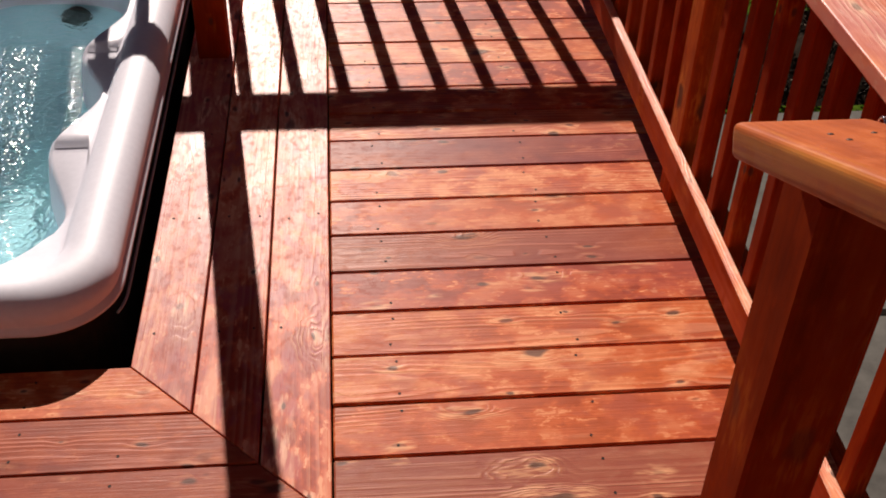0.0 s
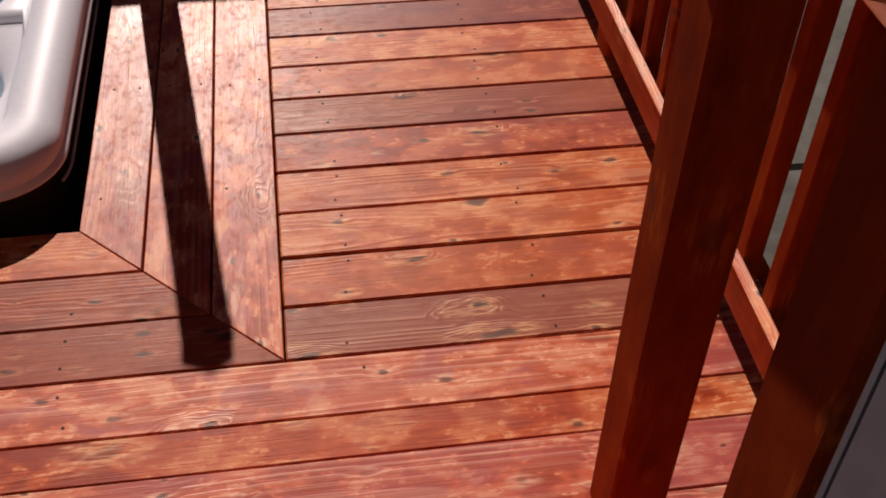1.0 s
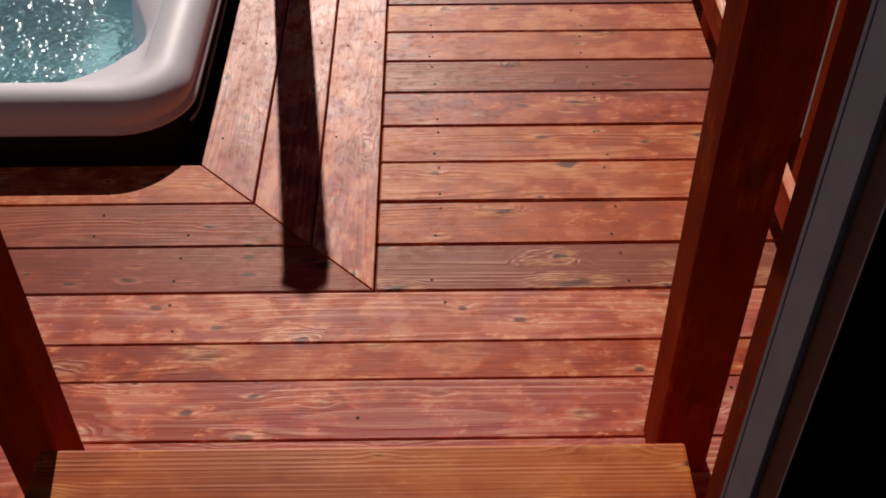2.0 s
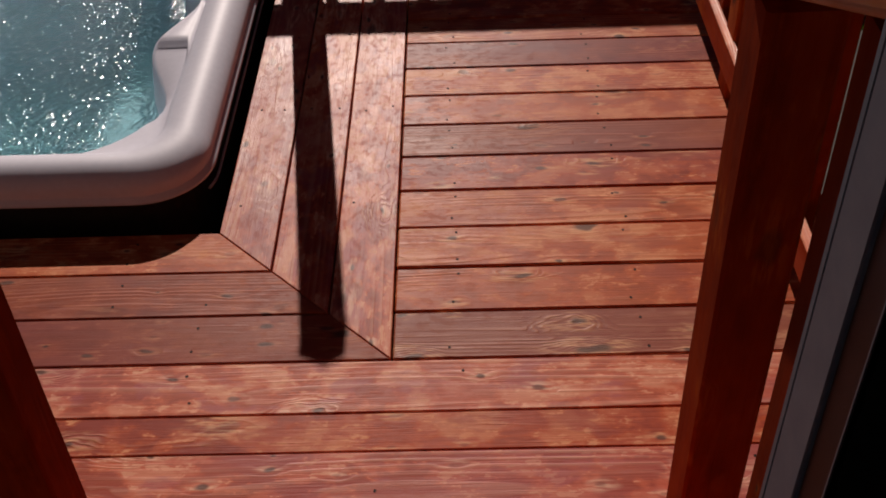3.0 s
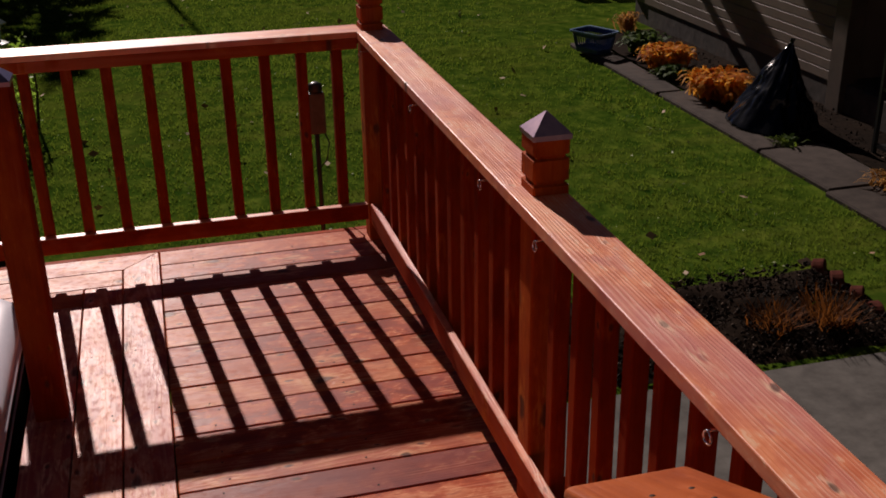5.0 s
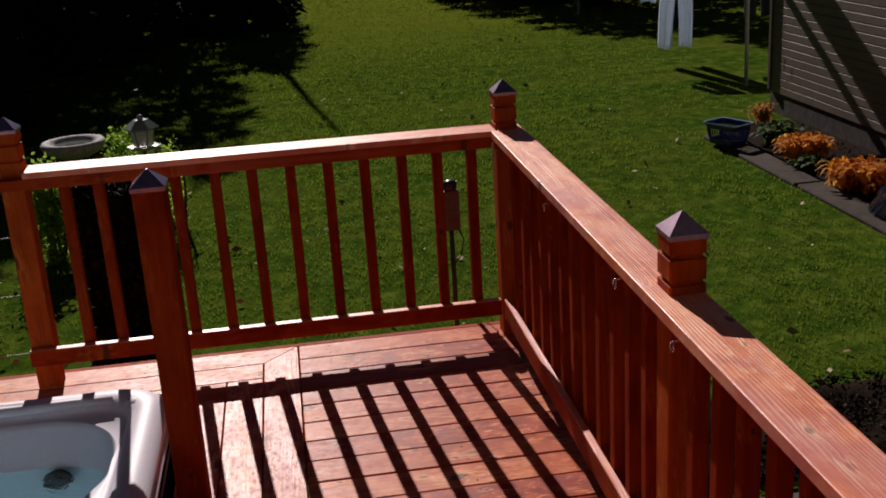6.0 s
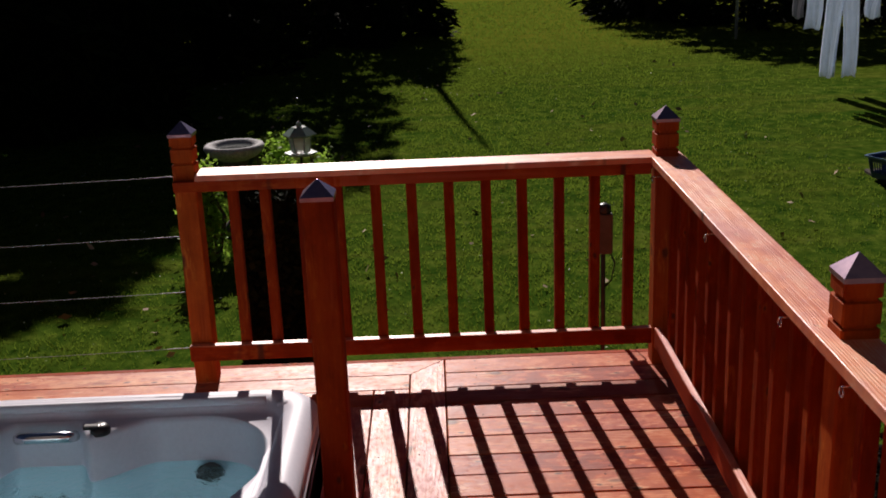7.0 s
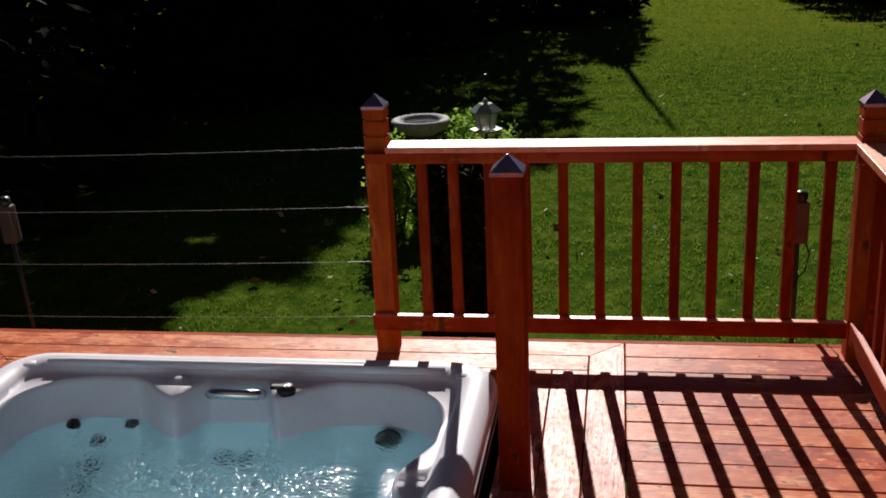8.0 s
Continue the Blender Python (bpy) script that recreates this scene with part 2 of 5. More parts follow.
def plain(name, a, b, scale=8.0, rough=0.6, metal=0.0, relief=0.0, detail=4.0, spec=0.5, big=None):
    """A surface mottled between two colours, with fine relief."""
    k = Net(name, rough, metal, spec)
    p = k.coords()
    f = k.noise(p, scale, detail, 0.6)
    if big:
        f = k.math("ADD", k.math("MULTIPLY", f, 0.6), k.math("MULTIPLY", k.noise(p, big, 2.0), 0.4))
    k.colour(k.ramp(f, [(0.33, a), (0.67, b)]))
    if relief:
        k.bump(f, relief, 0.01)
    return k.m


copper = plain("dark_copper", (0.38, 0.28, 0.38), (0.56, 0.40, 0.48), 30, 0.33, 1.0)
steel = plain("galvanised_steel", (0.45, 0.46, 0.47), (0.6, 0.6, 0.6), 30, 0.35, 1.0)
screw_dark = plain("dark_screw", (0.012, 0.007, 0.006), (0.03, 0.018, 0.014), 200, 0.6, 0.0, 0.0, 3.0, 0.2)
acrylic = plain("white_acrylic", (0.72, 0.71, 0.80), (0.78, 0.77, 0.86), 60, 0.5, 0.0, 0.0, 2.0, 0.3, 1.5)
black_plastic = plain("black_plastic", (0.012, 0.013, 0.013), (0.03, 0.03, 0.03), 40, 0.35)
dark_skirt = plain("dark_skirt", (0.02, 0.014, 0.01), (0.04, 0.025, 0.018), 12, 0.7)
chrome = plain("chrome", (0.75, 0.75, 0.76), (0.85, 0.85, 0.86), 20, 0.12, 1.0)
concrete = plain("concrete", (0.055, 0.050, 0.044), (0.165, 0.154, 0.138), 9, 0.85, 0.0, 0.35, 8.0, 0.3, 1.1)
path_concrete = plain("stained_path_concrete", (0.028, 0.021, 0.017), (0.082, 0.064, 0.053), 9, 0.9, 0.0, 0.35, 8.0, 0.2, 1.1)
soil = plain("dark_soil", (0.006, 0.004, 0.003), (0.028, 0.018, 0.012), 22, 1.0, 0.0, 1.0, 8.0, 0.03, 2.5)
brick_mat = plain("red_edging_brick", (0.05, 0.015, 0.010), (0.12, 0.034, 0.024), 30, 0.95, 0.0, 0.5, spec=0.05)
stone = plain("cast_stone", (0.26, 0.26, 0.27), (0.52, 0.52, 0.53), 40, 0.8, 0.0, 0.6)
bark = plain("bark", (0.03, 0.022, 0.016), (0.08, 0.06, 0.045), 14, 0.9, 0.0, 1.0)
basket_blue = plain("blue_plastic", (0.012, 0.036, 0.13), (0.02, 0.05, 0.18), 20, 0.35)
basket_rim = plain("pale_blue_plastic", (0.10, 0.20, 0.36), (0.14, 0.25, 0.42), 20, 0.4)
bag_black = plain("black_bag_plastic", (0.002, 0.002, 0.002), (0.003, 0.003, 0.003), 7, 0.14, 0.0, 0.35, 2.0, 0.45)
cotton = plain("white_cotton", (0.56, 0.64, 0.76), (0.70, 0.76, 0.86), 12, 0.9, 0.0, 0.4)
grey_cloth = plain("grey_cloth", (0.30, 0.31, 0.36), (0.42, 0.42, 0.46), 12, 0.9, 0.0, 0.4)
dark_cloth = plain("dark_cloth", (0.02, 0.025, 0.05), (0.04, 0.045, 0.08), 12, 0.9)
for cloth, glow in ((cotton, (0.80, 0.90, 1.0, 1)), (grey_cloth, (0.45, 0.46, 0.52, 1))):
    tree = cloth.node_tree
    thin_cloth = tree.nodes.new("ShaderNodeBsdfTranslucent")
    thin_cloth.inputs[0].default_value = glow
    blend = tree.nodes.new("ShaderNodeMixShader")
    blend.inputs[0].default_value = 0.38
    tree.links.new(tree.nodes["Principled BSDF"].outputs[0], blend.inputs[1])
    tree.links.new(thin_cloth.outputs[0], blend.inputs[2])
    tree.links.new(blend.outputs[0], tree.nodes["Material Output"].inputs[0])
siding_paint = plain("taupe_siding_paint", (0.17, 0.138, 0.11), (0.24, 0.195, 0.155), 5, 0.6, 0.0, 0.1, 5.0, 0.4, 0.7)
trim_paint = plain("brown_trim_paint", (0.09, 0.07, 0.055), (0.14, 0.108, 0.085), 6, 0.6)
foundation_mat = plain("foundation_block", (0.05, 0.042, 0.036), (0.10, 0.085, 0.075), 7, 0.9, 0.0, 0.5, 7.0)
roof_mat = plain("roof_shingle", (0.05, 0.045, 0.04), (0.10, 0.09, 0.085), 25, 0.9, 0.0, 0.6)
# kept dark so that the house returns little light to the deck
house_dark = plain("dark_house_wall", (0.045, 0.035, 0.03), (0.07, 0.055, 0.05), 5, 0.7)
room_dark = plain("room_dark", (0.02, 0.018, 0.016), (0.03, 0.026, 0.024), 4, 0.8)
alu = plain("grey_aluminium", (0.38, 0.40, 0.46), (0.44, 0.46, 0.52), 25, 0.62, 0.0, spec=0.25)
door_alu = plain("grey_door_aluminium", (0.19, 0.205, 0.26), (0.23, 0.245, 0.30), 25, 0.6, 0.0, spec=0.2)
alu_dark = plain("dark_door_channel", (0.045, 0.036, 0.048), (0.065, 0.052, 0.066), 25, 0.6, 0.0)
# almost no albedo: stands in for the deep shade inside the doorway
shade_black = plain("matte_black_shade", (0.0015, 0.0015, 0.0015), (0.003, 0.003, 0.003), 20, 1.0, 0.0, 0.0, 2.0, 0.0)
alu_seal = plain("blue_grey_seal", (0.14, 0.18, 0.24), (0.18, 0.22, 0.28), 25, 0.6)
wire_mat = plain("fence_wire", (0.16, 0.15, 0.14), (0.24, 0.23, 0.21), 30, 0.55, 0.5)
box_grey = plain("weathered_box_plastic", (0.065, 0.052, 0.045), (0.125, 0.102, 0.090), 18, 0.6)
red_cloth = plain("red_cloth", (0.35, 0.03, 0.035), (0.45, 0.05, 0.05), 18, 0.8)


def leafy(name, a, b, rough=0.55, sheen=0.0):
    """Leaves, tinted blade by blade, letting a little light through."""
    k = Net(name, rough, 0.0, 0.06)
    f = k.n("ShaderNodeNewGeometry").outputs["Random Per Island"]
    g = k.noise(k.coords(), 1.3, 2.0)
    k.colour(k.ramp(k.math("ADD", k.math("MULTIPLY", f, 0.6), k.math("MULTIPLY", g, 0.4)), [(0.2, a), (0.8, b)]))
    k.put(k.b, "Transmission Weight", 0.0)
    if sheen:
        through_leaf = k.n("ShaderNodeBsdfTranslucent")
        k.put(through_leaf, 0, (*[v * 1.6 for v in b], 1))
        mixed = k.n("ShaderNodeMixShader")
        k.put(mixed, 0, sheen)
        k.link(k.b.outputs[0], mixed.inputs[1]), k.link(through_leaf.outputs[0], mixed.inputs[2])
        k.link(mixed.outputs[0], k.t.nodes["Material Output"].inputs[0])
    return k.m


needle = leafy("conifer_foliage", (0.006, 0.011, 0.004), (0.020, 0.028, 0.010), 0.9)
vine_leaf = leafy("vine_leaf", (0.09, 0.19, 0.02), (0.24, 0.40, 0.05), 0.45, 0.5)
dull_leaf = leafy("dull_green_leaf", (0.025, 0.055, 0.012), (0.07, 0.12, 0.025), 0.6, 0.25)
dry_leaf = leafy("dry_orange_leaf", (0.18, 0.045, 0.006), (0.74, 0.36, 0.05), 0.6, 0.4)
straw = leafy("dry_straw", (0.13, 0.06, 0.016), (0.48, 0.25, 0.07), 0.7, 0.3)
rust_stalk = leafy("rusty_stalk", (0.02, 0.007, 0.003), (0.22, 0.075, 0.016), 0.7, 0.3)
grass_blade = leafy("grass_blade", (0.031, 0.074, 0.007), (0.090, 0.138, 0.014), 0.6, 0.5)
clover_leaf = leafy("pale_clover", (0.14, 0.22, 0.05), (0.50, 0.54, 0.34), 0.5)
litter_leaf = leafy("fallen_leaf", (0.16, 0.06, 0.02), (0.62, 0.50, 0.36), 0.7)


def lawn_material():
    k = Net("lawn", 1.0, 0.0, 0.0)
    p = k.coords()
    fine = k.noise(p, 46.0, 6.0, 0.7)
    tuft = k.noise(k.scaled(p, (1.0, 0.7, 1.0)), 7.0, 4.0, 0.6)
    broad = k.noise(p, 0.55, 3.0, 0.6)
    f = k.math("ADD", k.math("MULTIPLY", fine, 0.22), k.math("MULTIPLY", tuft, 0.78))
    col = k.ramp(f, [(0.34, (0.014, 0.046, 0.005)), (0.52, (0.050, 0.096, 0.010)), (0.68, (0.118, 0.172, 0.022))])
    col = k.mix(k.step(broad, 0.45, 0.68, 0.0, 0.3), col, (0.085, 0.105, 0.012))
    streaks = k.noise(k.scaled(p, (0.35, 2.4, 1.0)), 1.0, 4.0, 0.65, 0.4)
    col = k.mix(k.step(streaks, 0.50, 0.66, 0.0, 0.35), col, (0.125, 0.140, 0.022))
    moss = k.noise(k.scaled(p, (1.1, 1.8, 1.0)), 1.3, 4.0, 0.7)
    col = k.mix(k.step(moss, 0.54, 0.70, 0.0, 0.6), col, (0.018, 0.062, 0.006))
    bare = k.math("MULTIPLY", k.step(tuft, 0.62, 0.74, 0.0, 0.25), k.step(broad, 0.5, 0.7))
    col = k.mix(bare, col, (0.16, 0.13, 0.07))
    # brighter yellow with distance: the glow of backlit grass painted into the colour
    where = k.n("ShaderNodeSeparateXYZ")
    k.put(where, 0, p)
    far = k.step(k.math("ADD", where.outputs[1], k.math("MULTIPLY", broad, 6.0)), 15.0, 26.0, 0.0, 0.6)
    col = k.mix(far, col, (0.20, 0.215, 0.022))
    k.colour(col)
    k.bump(k.math("ADD", k.math("MULTIPLY", fine, 0.5), tuft), 0.3, 0.03)
    return k.m


lawn = lawn_material()


def water_material():
    k = Net("pool_water", 0.075, 0.0, 0.5)
    k.put(k.b, "Base Color", (0.16, 0.56, 0.56, 1))
    k.put(k.b, "Transmission Weight", 1.0)
    k.put(k.b, "IOR", 1.33)
    p = k.coords()
    w = k.math("ADD", k.noise(p, 26.0, 2.0, 0.5, 0.6), k.math("MULTIPLY", k.noise(p, 62.0, 1.0, 0.5, 0.3), 0.5))
    k.bump(w, 0.9, 0.0118)
    return k.m


water_mat = water_material()
bath_water = Net("still_water", 0.08, 0.0, 0.5)
bath_water.put(bath_water.b, "Base Color", (0.10, 0.11, 0.11, 1))
bath_water = bath_water.m
frosted = plain("frosted_pane", (0.75, 0.78, 0.76), (0.85, 0.87, 0.85), 20, 0.35)
frosted.node_tree.nodes["Principled BSDF"].inputs["Transmission Weight"].default_value = 0.55

# ---- builders ----


def mesh_of(name, bm, mats, smooth=False):
    me = bpy.data.meshes.new(name)
    bmesh.ops.recalc_face_normals(bm, faces=bm.faces)
    bm.to_mesh(me)
    bm.free()
    for m in (mats if isinstance(mats, (list, tuple)) else [mats]):
        me.materials.append(m)
    if smooth:
        me.polygons.foreach_set("use_smooth", [True] * len(me.polygons))
    return me


def part(name, bm, material, parent=None, label="", smooth=False, at=None):
    """Links a bmesh as one mesh object under a thing or a part."""
    ob = new(name, mesh_of(name, bm, material, smooth))
    if at is not None:
        ob.matrix_basis = at
    ob.parent = parent
    return tagged(ob, label)


def share(name, me, parent, m):
    ob = new(name, me)
    ob.parent = parent
    ob.matrix_basis = m
    return ob


def thing(name, label, category, group="", kind="", at=None):
    ob = new(name)
    ob.empty_display_size = 0.1
    if at is not None:
        ob.matrix_basis = at
    return tagged(ob, label, category, group, kind)


def rounded(bm, width, segments=1):
    if width:
        bmesh.ops.bevel(bm, geom=list(bm.edges), offset=width, segments=segments, affect="EDGES", profile=0.6)
    return bm


def block(x0, x1, y0, y1, z0, z1, bevel=0.0, segments=1, bm=None):
    made = bmesh.new()
    bmesh.ops.create_cube(made, size=1.0, matrix=Matrix.Translation(((x0 + x1) / 2, (y0 + y1) / 2, (z0 + z1) / 2)) @ Matrix.Diagonal((x1 - x0, y1 - y0, z1 - z0, 1)))
    rounded(made, bevel, segments)
    return join(bm, made)


def join(bm, made):
    if bm is None:
        return made
    me = bpy.data.meshes.new("joined")
    made.to_mesh(me)
    made.free()
    bm.from_mesh(me)
    bpy.data.meshes.remove(me)
    return bm


def tube(points, radius, sides=8, bm=None, closed=False):
    """A round bar along points; radius may be a number or one for each point."""
    bm = bm or bmesh.new()
    pts = [Vector(p) for p in points]
    rings = []
    for i, p in enumerate(pts):
        a, b = pts[max(i - 1, 0)], pts[min(i + 1, len(pts) - 1)]
        if closed:
            a, b = pts[i - 1], pts[(i + 1) % len(pts)]
        d = (b - a).normalized()
        u = d.orthogonal().normalized() if abs(d.z) > 0.95 else d.cross(Vector((0, 0, 1))).normalized()
        v = d.cross(u)
        r = radius[i] if isinstance(radius, (list, tuple)) else radius
        rings.append([bm.verts.new(p + r * (math.cos(2 * math.pi * k / sides) * u + math.sin(2 * math.pi * k / sides) * v)) for k in range(sides)])
    for i in range(len(rings) - (0 if closed else 1)):
        a, b = rings[i], rings[(i + 1) % len(rings)]
        for k in range(sides):
            bm.faces.new((a[k], a[(k + 1) % sides], b[(k + 1) % sides], b[k]))
    if not closed:
        bm.faces.new(rings[0]), bm.faces.new(rings[-1][::-1])
    return bm


def lathe(profile, sides=24, bm=None, centre=(0, 0, 0)):
    """Turns a profile of (radius, height) round the z axis."""
    bm = bm or bmesh.new()
    c = Vector(centre)
    rings = [[bm.verts.new(c + Vector((r * math.cos(2 * math.pi * k / sides), r * math.sin(2 * math.pi * k / sides), z))) for k in range(sides)] for r, z in profile]
    for a, b in zip(rings, rings[1:]):
        for k in range(sides):
            bm.faces.new((a[k], a[(k + 1) % sides], b[(k + 1) % sides], b[k]))
    bm.faces.new(rings[0][::-1]), bm.faces.new(rings[-1])
    return bm


def loft(rings, bm=None, caps=True):
    bm = bm or bmesh.new()
    made = [[bm.verts.new(p) for p in ring] for ring in rings]
    n = len(made[0])
    for a, b in zip(made, made[1:]):
        for k in range(n):
            bm.faces.new((a[k], a[(k + 1) % n], b[(k + 1) % n], b[k]))
    if caps:
        bm.faces.new(made[0][::-1]), bm.faces.new(made[-1])
    return bm


def prism(points, z0, z1, bevel=0.003):
    """A flat board cut to an outline."""
    bm = bmesh.new()
    low = [bm.verts.new((x, y, z0)) for x, y in points]
    up = [bm.verts.new((x, y, z1)) for x, y in points]
    n = len(points)
    bm.faces.new(low[::-1]), bm.faces.new(up)
    for i in range(n):
        bm.faces.new((low[i], low[(i + 1) % n], up[(i + 1) % n], up[i]))
    bmesh.ops.recalc_face_normals(bm, faces=bm.faces)
    return rounded(bm, bevel)


def stuff(name, verts, faces, material, label, category, parent=None):
    """One mesh from arrays, for what nobody could count."""
    me = bpy.data.meshes.new(name)
    me.from_pydata(verts, [], faces)
    me.materials.append(material)
    ob = new(name, me)
    ob.parent = parent
    return tagged(ob, label, "" if parent else category, "", "stuff")

# ---- ground and setting ----
GROUND = -0.7
P = 0.1435          # pitch of the deck boards
DECK_T = 0.036
WY = -2.177         # face of the house wall


def ground_sheet():
    """The lawn: one sheet to the horizon, finer and a little uneven near the deck."""
    bm = bmesh.new()
    xs = [-400, -120, -50, -25] + [-16 + i for i in range(0, 33)] + [25, 50, 120, 400]
    ys = [-400, -120, -40, -12] + [-6 + i for i in range(0, 41)] + [45, 70, 140, 400]
    grid = [[bm.verts.new((x, y, GROUND + (0.05 * (noise.noise(Vector((x * 0.35, y * 0.3, 3.0)))) if x < 3.5 and 3 < y < 40 else 0.0))) for x in xs] for y in ys]
    for j in range(len(ys) - 1):
        for i in range(len(xs) - 1):
            bm.faces.new((grid[j][i], grid[j][i + 1], grid[j + 1][i + 1], grid[j + 1][i]))
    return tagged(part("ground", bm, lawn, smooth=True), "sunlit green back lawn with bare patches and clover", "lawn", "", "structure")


ground_sheet()


def slab(name, outlines, z1, material, label, category, joint_name="slab"):
    """Concrete cast in bays, each a piece of its own."""
    ob = thing(name, label, category, "", "structure")
    for pts in outlines:
        part(joint_name, prism(pts, GROUND - 0.1, z1, 0.012), material, ob)
    return ob


slab("pavement", [[(1.06, y), (3.165, y), (3.165, y + 1.24), (1.06, y + 1.24)] for y in (0.07, -1.18, -2.43, -3.68)], GROUND + 0.03, concrete,
     "grey concrete patio slab beside the raised deck", "patio")
path_bays = []
for i, (y0, y1, w) in enumerate(((-0.65, 0.65, 0.52), (0.65, 1.95, 0.51), (1.95, 3.22, 0.52), (3.22, 4.08, 0.50), (4.08, 5.68, 0.24), (5.68, 7.66, 0.24))):
    j = 0.02 * math.sin(i * 2.3)
    path_bays.append([(4.11 + j, y0 + 0.01), (4.11 + w + j, y0 + 0.01), (4.12 + w + j, y1 - 0.01), (4.10 + j, y1 - 0.01)])
slab("path", path_bays, GROUND + 0.034, path_concrete, "narrow grey concrete path along the outbuilding wall", "path")

# ---- deck ----
floor = thing("floor", "raised deck of red-brown stained boards with mitred border round the hot tub", "deck", "", "structure")
HALF = P - 0.005


def screw_mesh():
    bm = lathe([(0.0001, 0.0005), (0.0020, 0.0003), (0.0031, 0.0008), (0.0033, -0.004)], 8)
    return mesh_of("screw", bm, screw_dark)


SCREW = screw_mesh()


def add_screws(plank_ob, spots):
    for x, y in spots:
        if random.random() < 0.12:
            continue
        share("screw", SCREW, plank_ob, Matrix.Translation((x, y, 0.0)))


def plank(points, along="x", screws=(), z=0.0, wood_mat=None):
    """One deck board cut to an outline in plan; its grain runs along x or y."""
    cx, cy = sum(p[0] for p in points) / len(points), sum(p[1] for p in points) / len(points)
    m = Matrix.Translation((cx, cy, z)) @ pose(0, 0, 0, 0, 0, 90 if along == "y" else 0)
    back = m.inverted()
    local = [(back @ Vector((x, y, z))).to_2d() for x, y in points]
    ob = part("plank", prism(local, -DECK_T, 0.0, 0.002), wood_mat or deck_wood, floor, at=m)
    add_screws(ob, [(back @ Vector((x, y, z))).to_2d() for x, y in screws])
    return ob


random.seed(11)
RIGHT = 1.0
# boards across the walkway, from the mitre at the steps to the far edge
span = [(-RIGHT / 2 + 0.002, -HALF / 2), (RIGHT / 2, -HALF / 2), (RIGHT / 2, HALF / 2), (-RIGHT / 2 + 0.002, HALF / 2)]
MAIN = mesh_of("plank", prism(span, -DECK_T, 0.0, 0.0035), deck_wood)
WINE = mesh_of("plank", prism(span, -DECK_T, 0.0, 0.0035), deck_wine)
WINE_BOARDS = (-1, 2)
for k in range(-13, 8):
    ob = share("plank", WINE if k in WINE_BOARDS else MAIN, floor, Matrix.Translation((RIGHT / 2, -P * (k + 0.5), 0.001 * random.uniform(-1, 1))))
    for jx in (0.13, 0.535, 0.93):
        add_screws(ob, [(jx - RIGHT / 2 + random.uniform(-0.015, 0.015), s * 0.042 + random.uniform(-0.008, 0.008)) for s in (-1, 1)])
# mitred border of three boards round the tub opening
Y0, Y1, XL = -5 * P, 10 * P, -0.4305 - 2.09
G = 0.0025
for i in range(3):
    a, b = i * P + G, (i + 1) * P - G                     # distance out from the opening
    xr0, xr1 = -3 * P + a, -3 * P + b
    # right side, along y
    end = Y1 + b if i == 2 else Y1 + a - 2 * G
    pts = [(xr0, Y0 - a + 0.001), (xr1, Y0 - b + 0.001), (xr1, end), (xr0, Y1 + a if i == 2 else end)]
    sc = [(xr0 + 0.035 + 0.07 * s + random.uniform(-0.008, 0.008), y + random.uniform(-0.01, 0.01)) for y in (-0.62, -0.2, 0.2, 0.61, 1.02, 1.4) for s in (0, 1)]
    plank(pts, "y", [q for q in sc if q[1] > Y0 - a + 0.02 + (q[0] - xr0)], wood_mat=border_wood)
    # near side, along x
    pts = [(XL - b, Y0 - b), (xr1 - 0.001, Y0 - b), (xr0 - 0.001, Y0 - a), (XL - a, Y0 - a)]
    sc = [(x + random.uniform(-0.012, 0.012), Y0 - a - 0.035 - 0.07 * s) for x in (-2.2, -1.8, -1.4, -1.0, -0.62, -0.43) for s in (0, 1)]
    plank(pts, "x", [q for q in sc if q[0] < xr0 - 0.02], wood_mat=deck_wine if i > 0 else deck_wood)
    # far side, along x
    pts = [(XL - a, Y1 + a + 0.001), (xr0 if i == 2 else xr1, Y1 + a + 0.001), (xr1, Y1 + b + 0.001), (XL - b, Y1 + b + 0.001)]
    sc = [(x + random.uniform(-0.012, 0.012), Y1 + a + 0.035 + 0.07 * s) for x in (-2.2, -1.8, -1.4, -1.0, -0.62) for s in (0, 1)]
    plank(pts, "x", sc)
    # left side, along y
    pts = [(XL - b, Y0 - b + 0.001), (XL - a, Y0 - a + 0.001), (XL - a, Y1 + a), (XL - b, Y1 + b)]
    plank(pts, "y")
# full-width boards in front of the door step
edges = [-8 * P, -9 * P, -9 * P - 0.097, -9 * P - 0.24, -9 * P - 0.385, -9 * P - 0.53, -9 * P - 0.675, -9 * P - 0.82]
for i, (y1, y0) in enumerate(zip(edges, edges[1:])):
    g = 0.0025 if i not in (1, 2) else 0.0012
    sc = [(x + random.uniform(-0.02, 0.02), y) for x in (-0.82, -0.42, 0.13, 0.535) for y in (y0 + 0.035, y1 - 0.035)]
    if i == 1:
        sc = []
    if i == 2:
        sc = [(-0.02, y0 + 0.05), (-0.02, y0 + 0.115), (0.7, y1 - 0.03)]
    plank([(-2.95, y0 + g), (RIGHT, y0 + g), (RIGHT, y1 - g), (-2.95, y1 - g)], "x", sc, wood_mat=border_wood if i in (0, 2, 3) else deck_wood)
# frame under the boards
part("rim_joist", block(1.0, 1.036, WY + 0.002, 1.87, GROUND + 0.03, -0.002, 0.003), rail_y, floor)
part("rim_joist", block(-2.95, 1.0, 1.868, 1.9, GROUND + 0.05, -0.002, 0.003), rail_x, floor)
part("joist", block(-0.435, -0.40, Y0, Y1, GROUND, -0.037), dark_skirt, floor)
part("joist", block(XL, -0.40, Y0 - 0.036, Y0, GROUND, -0.037), dark_skirt, floor)
